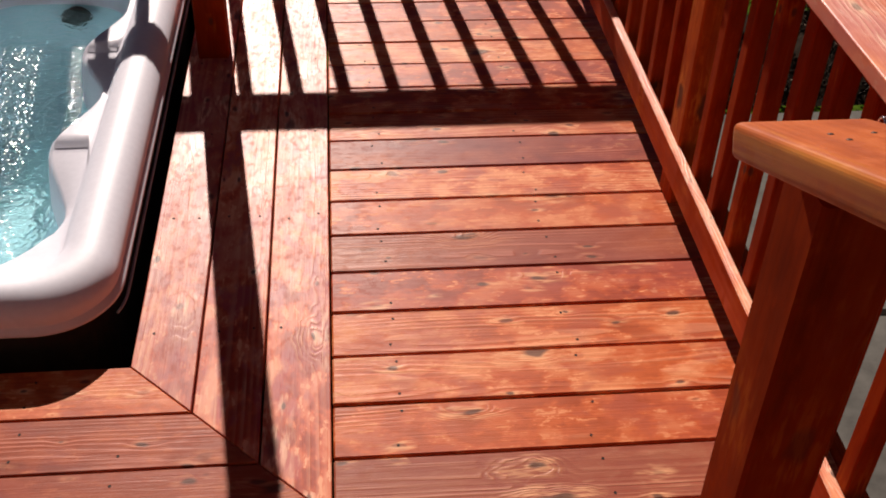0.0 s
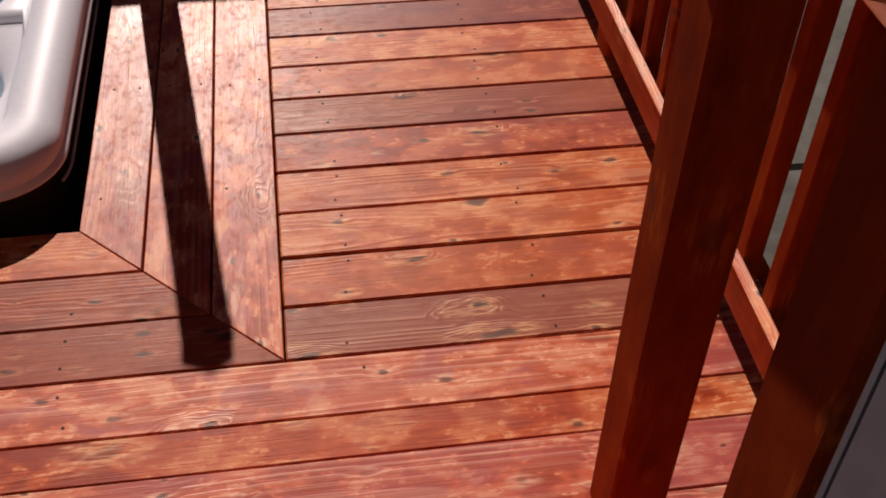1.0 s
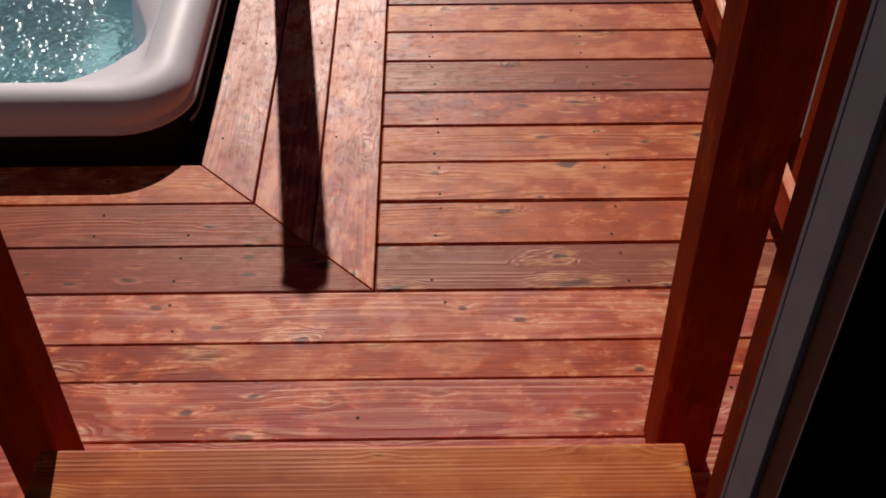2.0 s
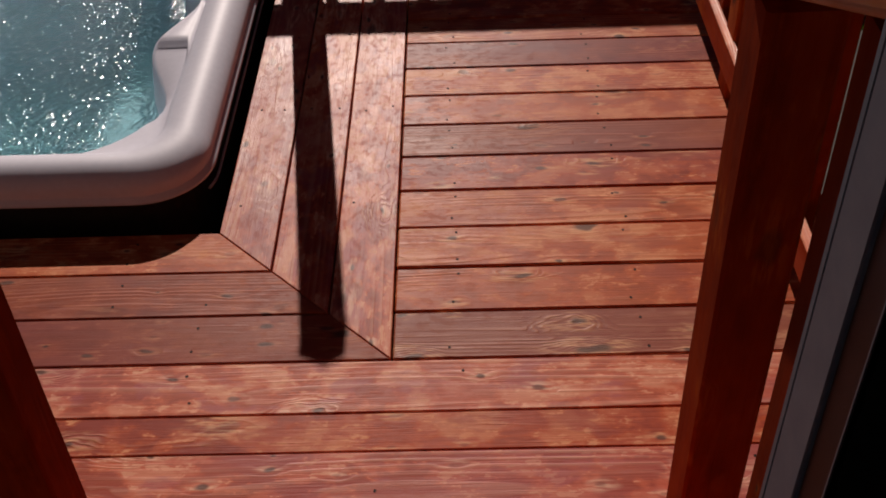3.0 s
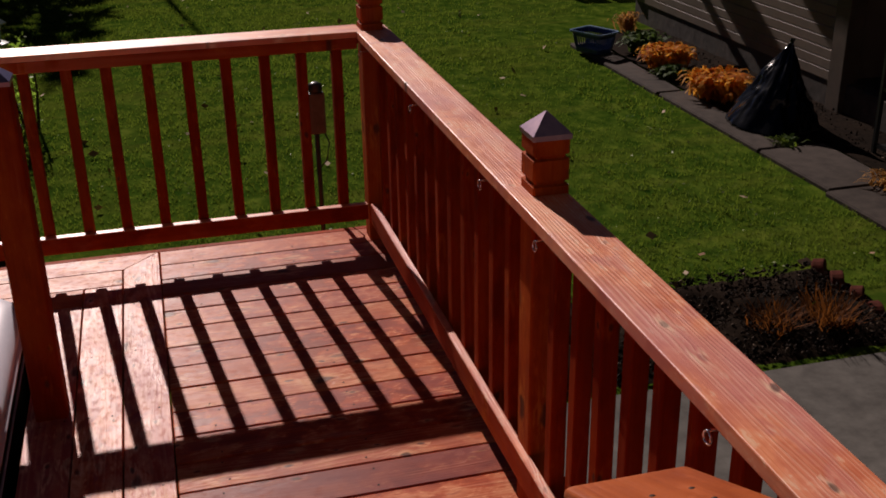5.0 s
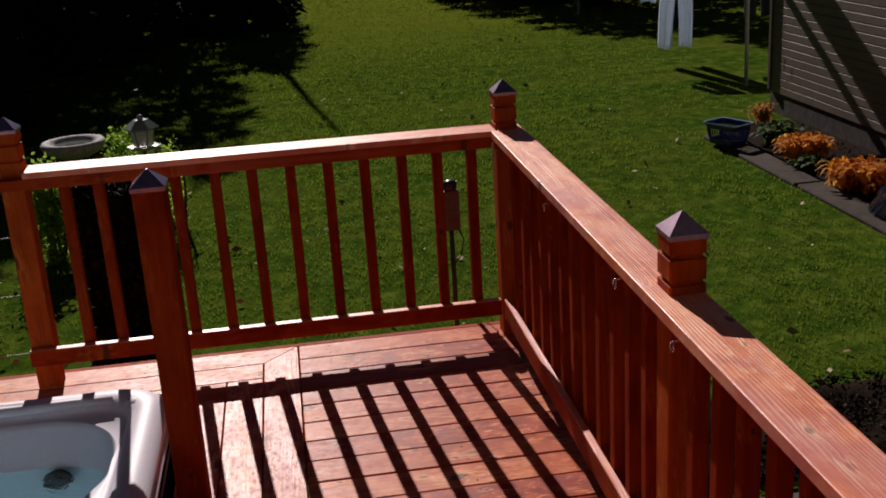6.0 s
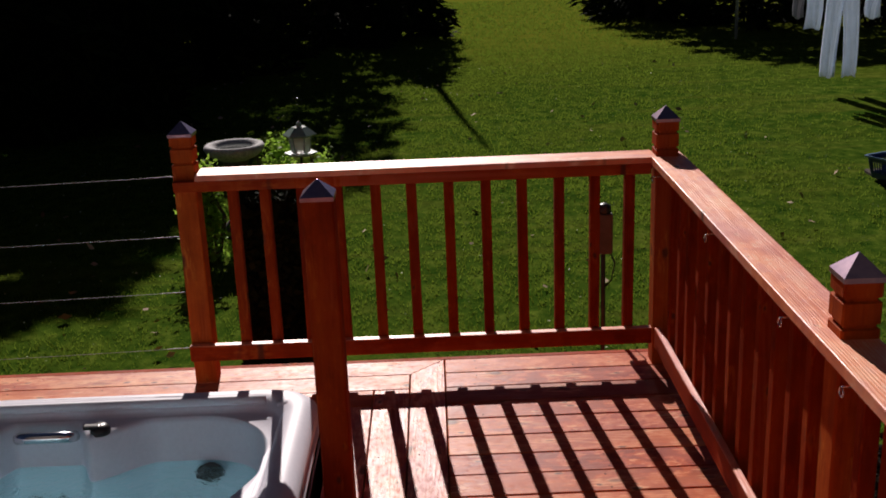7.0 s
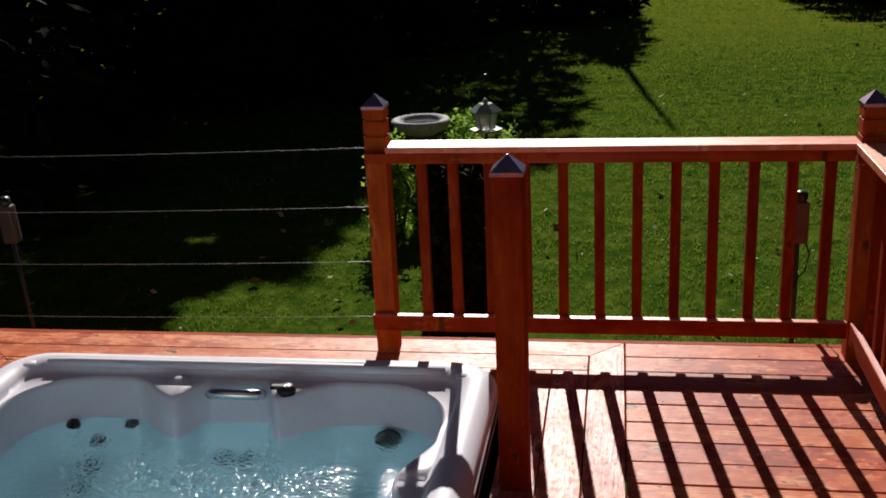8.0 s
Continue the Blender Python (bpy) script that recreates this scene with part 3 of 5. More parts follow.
part("joist", block(XL, -0.40, Y1, Y1 + 0.036, GROUND, -0.037), dark_skirt, floor)

# ---- railings ----
POST_W = 0.089


def post(name, x, y, top, label, grooves=True, base=0.0, width=POST_W, capped=True):
    """A square post with two cut bands and a pyramid metal cap."""
    ob = thing(name, label, "post", "deck posts", "", Matrix.Translation((x, y, base)))
    h, w = top - base, width / 2
    levels = [(0.0, w), (h, w)]
    if grooves:
        levels = [(0.0, w)]
        for z in (h - 0.115, h - 0.052):
            levels += [(z - 0.007, w), (z - 0.004, w - 0.007), (z + 0.004, w - 0.007), (z + 0.007, w)]
        levels += [(h, w)]
    c = 0.005
    rings = []
    for z, r in levels:
        rings.append([(-r + c, -r, z), (r - c, -r, z), (r, -r + c, z), (r, r - c, z), (r - c, r, z), (-r + c, r, z), (-r, r - c, z), (-r, -r + c, z)])
    part("shaft", loft(rings), deck_post_wood if grooves else post_wood, ob)
    if capped:
        r = w + 0.0015
        sq = lambda q, z: [(-q, -q, z), (q, -q, z), (q, q, z), (-q, q, z)]
        bm = loft([sq(r - 0.004, h - 0.012), sq(r + 0.001, h - 0.010), sq(r + 0.001, h + 0.002), sq(r - 0.003, h + 0.006), sq(0.002, h + 0.047)])
        part("post_cap", bm, copper, ob, "dark copper pyramid cap")
    return ob


POST_LABEL = "reddish stained square deck post with grooved head and copper pyramid cap"
APEX = 1.073
PX, PY = 0.909, 1.773                     # lines of the posts
post("deck_post", -0.989, PY, APEX - 0.032, POST_LABEL)
post("deck_post", PX - 0.003, PY, APEX - 0.048, POST_LABEL)
post("deck_post", PX + 0.016, -0.156, APEX - 0.046, POST_LABEL)
post("deck_post", -0.352, 0.683, 1.045, "plain reddish stained square post with copper cap beside the hot tub", grooves=False, width=0.094)

CAP_Z = 0.885


def cap_board(x0, x1, y0, y1, z1=CAP_Z, t=0.030):
    return block(x0, x1, y0, y1, z1 - t, z1, 0.003, 2)


# spacing of the far balusters, a little uneven
FAR_BALUSTERS = (0.759, 0.622, 0.480, 0.336, 0.192, 0.045, -0.101, -0.246, -0.393, -0.538, -0.680, -0.809)


def sheen_top_rail(bm, body, top, parent):
    """A rail whose upward faces take paler wood, the sun's sheen put into colour."""
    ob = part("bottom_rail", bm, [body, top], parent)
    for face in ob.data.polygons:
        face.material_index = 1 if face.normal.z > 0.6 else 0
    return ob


def far_railing():
    ob = thing("far_railing", "reddish stained wooden railing with square balusters at the deck's far edge", "railing")
    y0 = PY - POST_W / 2
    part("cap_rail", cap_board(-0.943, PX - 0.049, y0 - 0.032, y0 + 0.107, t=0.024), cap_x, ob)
    part("top_rail", block(-1.03, 0.838, y0 - 0.030, y0 - 0.001, 0.818, CAP_Z - 0.0245, 0.003), rail_x, ob)
    part("outer_rail", block(-0.9435, 0.858, y0 + 0.042, y0 + 0.078, 0.822, CAP_Z - 0.0245, 0.003), rail_x, ob)
    sheen_top_rail(block(-1.035, 0.852, y0 - 0.036, y0 - 0.001, 0.108, 0.175, 0.003), rail_x, cap_x, ob)
    me = mesh_of("baluster", block(-0.020, 0.020, -0.020, 0.020, 0.0, 0.742, 0.003), post_wood)
    for x in FAR_BALUSTERS:
        share("baluster", me, ob, pose(x, y0 + 0.020, 0.116, random.uniform(-0.25, 0.25), random.uniform(-0.25, 0.25), random.uniform(-2, 2)))
    return ob


far_railing()


def side_railing():
    ob = thing("side_railing", "reddish stained wooden railing with square balusters along the walkway", "railing")
    x0 = 0.887
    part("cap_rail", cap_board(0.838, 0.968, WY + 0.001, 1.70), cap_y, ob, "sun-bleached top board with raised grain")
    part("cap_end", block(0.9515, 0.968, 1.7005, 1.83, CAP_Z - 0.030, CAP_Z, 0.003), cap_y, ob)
    part("top_rail", block(0.928, 0.962, WY + 0.001, -0.2015, CAP_Z - 0.127, CAP_Z - 0.031, 0.003), rail_y, ob)
    part("top_rail", block(0.928, 0.962, -0.1105, 1.728, CAP_Z - 0.127, CAP_Z - 0.031, 0.003), rail_y, ob)
    sheen_top_rail(block(x0 - 0.026, x0 - 0.001, WY + 0.001, 1.691, 0.090, 0.178, 0.003), rail_y, cap_y, ob)
    me = mesh_of("baluster", block(-0.020, 0.020, -0.020, 0.020, 0.0, 0.769, 0.003), post_wood)
    ys = [0.0 + 0.1415 * k for k in range(0, 12)] + [-0.315 - 0.1368 * k for k in range(0, 14)]
    for y in ys:
        share("baluster", me, ob, pose(x0 + 0.020, y, 0.085, random.uniform(-0.2, 0.2), random.uniform(-0.25, 0.25), random.uniform(-2, 2)))
    return ob


side_railing()


def eye_hook(x, y, z):
    """A small steel screw eye."""
    ob = thing("eye_hook", "small bright steel screw eye under the railing cap", "hook", "screw eyes", "", Matrix.Translation((x, y, z)))
    ring = [(-0.044, 0.0115 * math.sin(a), 0.0115 * math.cos(a)) for a in [2 * math.pi * k / 14 for k in range(14)]]
    part("ring", tube(ring, 0.0024, 6, closed=True), chrome, ob, smooth=True)
    part("shank", tube([(-0.044, 0, 0.012), (-0.03, 0, 0.012), (0.0, 0.0, 0.012)], 0.0026, 6), chrome, ob, smooth=True)
    return ob


for y, z in ((1.70, 0.793), (0.86, 0.806), (0.10, 0.814), (-0.32, 0.816), (-1.12, 0.820)):
    eye_hook(0.8875, y, z)

# ---- door step, stair rail and the house ----
RISE = 0.45


def stair_rail():
    ob = thing("stair_rail", "thick sloping handrail board of orange-brown stained wood over the door steps", "handrail")
    a = math.atan(RISE)
    m = Matrix.Translation((0.505, -1.534, 1.097)) @ Euler((-a, 0, 0)).to_matrix().to_4x4()
    part("cap_rail", block(-0.072, 0.072, -0.70, 0.0, -0.038, 0.0, 0.011, 7), hand_y, ob, "smooth orange-stained handrail board", at=m)
    for x, y in ((-0.015, -0.101), (0.027, -0.100), (-0.013, -0.135), (0.026, -0.148), (-0.019, -0.430), (0.026, -0.434), (-0.018, -0.479)):
        part("screw", lathe([(0.0001, 0.0012), (0.002, 0.001), (0.0032, 0.0003), (0.0033, -0.004)], 8), screw_dark, ob, at=m @ Matrix.Translation((x, y, 0.0)))
    return ob


stair_rail()
stair_label = "reddish stained square newel post beside the door step"
for x, y, top, width, rx, ry in ((0.5635, -1.5615, 1.064, 0.097, 1.46, -0.86), (-0.5245, -1.66, 1.112, POST_W, 0, 0), (0.534, -2.005, 1.238, 0.114, 0, 0)):
    newel = post("newel_post", x, y, top, stair_label, grooves=False, width=width, capped=False)
    newel.matrix_basis = pose(x, y, 0.0, rx, ry, 0)

step = thing("door_step", "reddish stained wooden step up to the house door", "step")
part("tread", block(-0.50, 0.522, -1.863, -1.72, 0.199, 0.237, 0.006, 2), tread_wood, step)
part("tread", block(-0.50, 0.472, -2.01, -1.868, 0.199, 0.237, 0.006, 2), tread_wood, step)
part("riser", block(-0.47, 0.500, -1.755, -1.735, 0.0, 0.199, 0.003), rail_x, step)
part("side", block(0.435, 0.465, -2.01, -1.76, 0.0, 0.199, 0.003), rail_y, step)
part("side", block(-0.49, -0.46, -2.01, -1.76, 0.0, 0.199, 0.003), rail_y, step)
part("sill", block(-0.55, 0.36, WY + 0.001, -2.05, 0.26, 0.30, 0.006, 2), rail_x, step)

# house wall with the doorway that the camera stands in, and an unseen dark room behind it
JX = 0.3925
part_wall = lambda name, bm, label: tagged(part(name, bm, house_dark), label, "wall", "", "structure")
# wall height is made up to shut out the sky behind the deck
part_wall("wall_house_left", block(-6.0, -0.56, WY - 0.16, WY, GROUND, 5.4), "house wall beside the doorway, made high and dark to block sky light")
part_wall("wall_house_right", block(JX + 0.04, 6.0, WY - 0.16, WY, GROUND, 5.4), "house wall beside the doorway, made high and dark to block sky light")
part_wall("wall_house_top", block(-0.56, JX + 0.04, WY - 0.16, WY, 2.36, 5.4), "house wall over the doorway, made high and dark to block sky light")
# added room shell, dimness put into its near-black colour
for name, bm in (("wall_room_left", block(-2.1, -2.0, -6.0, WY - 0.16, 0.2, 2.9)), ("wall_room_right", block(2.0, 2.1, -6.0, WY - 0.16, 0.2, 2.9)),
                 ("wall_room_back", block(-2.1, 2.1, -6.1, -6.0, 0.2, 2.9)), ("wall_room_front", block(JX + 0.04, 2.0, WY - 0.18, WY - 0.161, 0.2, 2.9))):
    tagged(part(name, bm, room_dark), "unseen near-black room wall added behind the doorway", "wall", "", "structure")
tagged(part("floor_room", block(-2.1, 2.1, -6.0, WY - 0.145, 0.2, 0.305), room_dark), "unseen near-black room floor added behind the doorway", "floor", "", "structure")
tagged(part("ceiling", block(-2.1, 2.1, -6.0, WY - 0.16, 2.9, 3.0), room_dark), "unseen near-black room ceiling added behind the doorway", "ceiling", "", "structure")
# unseen eave, added to keep sky light off the posts
tagged(part("soffit", block(-6.0, 6.0, WY + 0.001, -1.55, 2.62, 2.78, 0.005), house_dark), "unseen eave added over the doorway to block sky light", "eave", "", "structure")
door = thing("door_1", "grey aluminium door frame with a dark channel at the house doorway", "door frame", "", "structure")
part("jamb", block(JX + 0.001, JX + 0.03, -2.2320, -2.1840, 0.30, 2.36, 0.0015), door_alu, door, "pale grey jamb edge")
part("seal", block(JX + 0.0015, JX + 0.03, -2.1835, -2.1735, 0.30, 2.36, 0.002), alu_seal, door, "blue-grey weather seal")
part("channel", block(JX + 0.005, JX + 0.03, -2.2730, -2.2325, 0.30, 2.36), alu_dark, door, "dark channel")
part("edge_strip", block(JX, JX + 0.03, -2.2765, -2.2735, 0.30, 2.36, 0.0008), door_alu, door)
# reveal painted black in place of shade
part("reveal", block(JX + 0.001, JX + 0.039, -2.5720, -2.2770, 0.30, 2.36), shade_black, door, "doorway reveal with its deep shade painted black")
part("latch_plate", block(JX - 0.001, JX + 0.0018, -2.2680, -2.2460, 1.325, 1.375, 0.0008), steel, door, "small steel latch plate")

# ---- hot tub ----
TX0, TX1, TY0, TY1 = -2.47, -0.468, -0.66, 1.395
WATER_Z = -0.085


def outline(inset, radius, n=400):
    """A rounded rectangle, as points with their arc position."""
    x0, x1, y0, y1 = TX0 + inset, TX1 - inset, TY0 + inset, TY1 - inset
    r = max(radius, 0.02)
    segs = [((x1, y0 + r), (x1, y1 - r)), ((x1 - r, y1), (x0 + r, y1)), ((x0, y1 - r), (x0, y0 + r)), ((x0 + r, y0), (x1 - r, y0))]
    centres = [(x1 - r, y1 - r, 0), (x0 + r, y1 - r, 90), (x0 + r, y0 + r, 180), (x1 - r, y0 + r, 270)]
    out = []
    for (a, b), (cx, cy, deg) in zip(segs, centres):
        for i in range(n // 4 - 12):
            f = i / (n // 4 - 12)
            out.append((a[0] + (b[0] - a[0]) * f, a[1] + (b[1] - a[1]) * f))
        for i in range(12):
            t = radians(deg + 90 * i / 12)
            out.append((cx + r * math.cos(t), cy + r * math.sin(t)))
    return out


def peak(s, where, before, after):
    """A pointed hump that runs out in hollow curves, of its own length on either side."""
    d = (where - s) / before if s < where else (s - where) / after
    return (1 - d) ** 1.8 * (1 + 1.2 * d) if d < 1 else 0.0


def arm(x, y):
    """How far the arm rests between the seats reach into the basin at a place on the rim."""
    reach = 0.0
    if x > TX1 - 0.5:
        reach += 0.10 * peak(y, 0.035, 0.32, 0.24) + 0.10 * peak(y, 0.56, 0.26, 0.24)
    if y > TY1 - 0.5:
        reach += 0.160 * peak(x, -1.675, 0.22, 0.085) + 0.135 * peak(x, -1.285, 0.075, 0.22)
    if x < TX0 + 0.5:
        reach += 0.12 * peak(y, 0.35, 0.3, 0.3)
    if y < TY0 + 0.5:
        reach += 0.12 * peak(x, -1.5, 0.3, 0.3)
    return reach


def shelf(x, y):
    """Height of the arm rests: a step down on their near half."""
    if x > TX1 - 0.5 and -0.35 < y < 0.9:
        c = 0.05 if y < 0.3 else 0.575
        f = min(1.0, max(0.0, (y - c) / 0.04 + 0.5))
        return 0.066 + 0.022 * f * f * (3 - 2 * f)
    return 0.080 if y > TY1 - 0.5 else 0.074


def bowl_cap(rings):
    """A loft closed at its last ring only."""
    bm = loft(rings, caps=False)
    bm.verts.ensure_lookup_table()
    bm.faces.new(bm.verts[-len(rings[0]):])
    return bm


def hot_tub():
    ob = thing("hot_tub", "white acrylic hot tub sunk into the deck, full of water", "hot tub")
    n = 400
    rings = []
    skirt = [[(x, y, z) for x, y in outline(0.03, 0.16)] for z in (-0.66, 0.052)]
    part("skirt", loft(skirt, caps=False), dark_skirt, ob, "dark cabinet skirt below the rim")
    profile = [(0.02, 0.046), (0.000, 0.044), (-0.005, 0.048), (-0.005, 0.058), (0.006, 0.063), (0.005, 0.070), (0.003, 0.080), (0.008, 0.097), (0.025, 0.114), (0.05, 0.128), (0.085, 0.130), (0.115, 0.120), (0.135, 0.098), (0.142, 0.082)]
    for inset, z in profile:
        rings.append([(x, y, z) for x, y in outline(inset, 0.17 - 0.4 * inset)])
    mid = [((TX0 + TX1) / 2, (TY0 + TY1) / 2)] * n
    edge = outline(0.150, 0.30)
    cx, cy = mid[0]

    def inward(p, q):
        x, y = p
        dx = -1 if x > cx else 1
        px, py = min(x - TX0, TX1 - x), min(y - TY0, TY1 - y)
        wx, wy = 1 / max(px, 0.05) ** 3, 1 / max(py, 0.05) ** 3
        s = wx + wy
        return (x + q * dx * wx / s, y + q * (-1 if y > cy else 1) * wy / s)

    ledge = []
    for i, p in enumerate(edge):
        q = arm(*p)
        ledge.append((p, q))
    rings.append([(*inward(p, 0.003 + 0.06 * q), shelf(*p) + 0.002) for p, q in ledge])
    rings.append([(*inward(p, 0.008 + 0.90 * q), shelf(*p)) for p, q in ledge])
    rings.append([(*inward(p, 0.016 + 1.0 * q), shelf(*p) - 0.018) for p, q in ledge])
    rings.append([(*inward(p, 0.024 + 1.04 * q), -0.02) for p, q in ledge])
    rings.append([(*inward(p, 0.045 + 0.98 * q), -0.13) for p, q in ledge])
    rings.append([(*inward(p, 0.10 + 0.8 * q), -0.30) for p, q in ledge])
    rings.append([(*inward(p, 0.17 + 0.6 * q), -0.40) for p, q in ledge])
    rings.append([(cx + (x - cx) * 0.62, cy + (y - cy) * 0.62, -0.43) for x, y in edge])
    rings.append([(cx + (x - cx) * 0.52, cy + (y - cy) * 0.52, -0.60) for x, y in edge])
    rings.append([(cx + (x - cx) * 0.1, cy + (y - cy) * 0.1, -0.605) for x, y in edge])
    shell = part("shell", bowl_cap(rings), acrylic, ob, "glossy white acrylic shell with moulded seats", smooth=True)
    # a thin dark skirt edge below the lip
    edge_line = [(x, y, 0.0095) for x, y in outline(-0.004, 0.18) if x > TX1 - 0.02]
    edge_line.sort(key=lambda p: p[1])
    part("trim_strip", tube(edge_line, 0.004, 6), alu, ob, "thin grey trim under the rim", smooth=True)
    # head rest bars of the rear corners
    for x in (TX1 - 0.115, TX0 + 0.115):
        part("corner_knob", lathe([(0.05, 0.0), (0.048, 0.018), (0.036, 0.03), (0.01, 0.034)], 18, centre=(x, TY1 - 0.135, 0.095)), acrylic, ob, smooth=True)
    part("rear_ridge", tube([(TX0 + 0.2, TY1 - 0.12, 0.118), (TX0 + 0.3, TY1 - 0.12, 0.122), (TX1 - 0.3, TY1 - 0.12, 0.122), (TX1 - 0.2, TY1 - 0.12, 0.118)], 0.018, 10), acrylic, ob, smooth=True)
    # grab bar and the control knob
    gx = -1.465
    part("grab_bar", tube([(gx - 0.10, TY1 - 0.205, 0.045), (gx - 0.095, TY1 - 0.235, 0.056), (gx - 0.05, TY1 - 0.25, 0.064), (gx + 0.05, TY1 - 0.25, 0.064), (gx + 0.095, TY1 - 0.235, 0.056), (gx + 0.10, TY1 - 0.205, 0.045)], 0.021, 12), chrome, ob, "chrome grab bar", smooth=True)
    knob = part("diverter_knob", lathe([(0.038, 0.0), (0.036, 0.02), (0.026, 0.032), (0.005, 0.034)], 18, centre=(-1.255, TY1 - 0.243, 0.072)), black_plastic, ob, "black diverter knob", smooth=True)
    part("knob_lever", block(-1.31, -1.25, TY1 - 0.268, TY1 - 0.242, 0.094, 0.110, 0.005, 2), black_plastic, knob)
    part("air_knob", lathe([(0.045, -0.03), (0.045, 0.012), (0.038, 0.022), (0.006, 0.024)], 20), acrylic, ob, "white air control knob", smooth=True, at=pose(-1.700, 1.196, 0.062, 42, 0, 0))
    # jets in the far wall and seats
    def jet(x, y, z, r, turn):
        bm = lathe([(r, 0.0), (r, 0.006), (r * 0.82, 0.012), (r * 0.7, 0.004), (r * 0.34, 0.004), (r * 0.3, 0.014), (0.002, 0.012)], 18)
        j = part("jet", bm, black_plastic, ob, "black water jet", smooth=True, at=pose(x, y, z, *turn))
        for a in range(3):
            part("spoke", block(r * 0.28, r * 0.74, -0.004, 0.004, 0.006, 0.012), black_plastic, j, at=pose(0, 0, 0, 0, 0, 120 * a))
    jet(-0.875, 1.15, -0.125, 0.055, (58, 0, -12))
    jet(-0.735, 0.40, -0.16, 0.05, (0, -62, 0))
    for x, y, z in ((-2.135, 1.15, -0.096), (-1.91, 1.19, -0.115), (-2.045, 1.15, -0.245), (-2.033, 1.06, -0.36), (-2.016, 0.92, -0.40), (-1.515, 1.13, -0.325), (-1.43, 1.13, -0.325)):
        jet(x, y, z, 0.03, (62 if z > -0.4 else 30, 0, 0))
    # water
    bm = bmesh.new()
    bm.faces.new([bm.verts.new((*inward(p, -0.02), WATER_Z)) for p, q in ledge])
    surface = part("water", bm, water_mat, ob, "rippled teal water with sun glitter")
    if surface.data.polygons[0].normal.z < 0:
        surface.data.flip_normals()
    surface.visible_shadow = False
    return ob


hot_tub()

# ---- wires, stakes ----
wire_fence = thing("wire_fence", "four thin wires strung from the deck post along the far edge", "wire fence")
for z in (0.872, 0.626, 0.39, 0.146):
    pts = []
    for i in range(14):
        f = i / 13
        pts.append((-1.034 - 3.2 * f, PY - 0.02, z - 0.02 * math.sin(math.pi * f) - 0.012 * f))
    part("wire", tube(pts, 0.0012, 5), wire_mat, wire_fence)
    part("fitting", tube([(-1.034, PY - 0.02, z), (-1.14, PY - 0.02, z - 0.002)], 0.0022, 6), wire_mat, wire_fence)
part("end_post", block(-4.28, -4.19, PY - 0.045, PY + 0.045, -0.0, 0.95, 0.004), post_wood, wire_fence)


def stake_box(x, y, zbox, lean):
    ob = thing("stake_box", "weathered grey outdoor box on a thin dark stake behind the deck", "outdoor box", "boxes on stakes", "", pose(x, y, GROUND, 0, lean, 0))
    part("stake", tube([(0, 0, 0), (0.002, 0, 0.6), (0.0, 0, zbox - GROUND + 0.02)], 0.011, 8), black_plastic, ob, smooth=True)
    h = zbox - GROUND
    part("housing", block(-0.032, 0.042, -0.03, 0.03, h - 0.16, h + 0.03, 0.012, 2), box_grey, ob)
    part("head", lathe([(0.028, 0.0), (0.032, 0.01), (0.03, 0.035), (0.012, 0.045)], 12, centre=(0.005, 0, h + 0.03)), black_plastic, ob, smooth=True)
    part("cable", tube([(0.03, -0.02, h - 0.15), (0.05, -0.03, h - 0.2), (0.035, -0.03, h - 0.28), (0.008, -0.01, h - 0.32)], 0.004, 6), black_plastic, ob, smooth=True)
    return ob


stake_box(0.742, 2.28, 0.475, 0)
stake_box(-2.91, 2.3, 0.45, -4)

# ---- bird bath, feeder lantern, vine ----


def bird_bath(x, y):
    ob = thing("bird_bath", "grey cast stone bird bath holding a little water", "bird bath", "", "", Matrix.Translation((x, y, GROUND)))
    part("pedestal", lathe([(0.17, 0), (0.18, 0.03), (0.15, 0.07), (0.08, 0.14), (0.06, 0.35), (0.075, 0.55), (0.11, 0.62), (0.12, 0.64)], 24), foundation_mat, ob, smooth=True)
    bowl = [(0.06, 0.62), (0.12, 0.64), (0.19, 0.67), (0.235, 0.71), (0.25, 0.735), (0.25, 0.752), (0.238, 0.768), (0.215, 0.772), (0.185, 0.764), (0.168, 0.745), (0.14, 0.72), (0.08, 0.705), (0.01, 0.70)]
    part("bowl", lathe(bowl, 32), stone, ob, smooth=True)
    w = part("water", lathe([(0.163, 0.7405), (0.001, 0.7406)], 28), bath_water, ob)
    w.visible_shadow = False
    return ob


bird_bath(-1.66, 6.4)


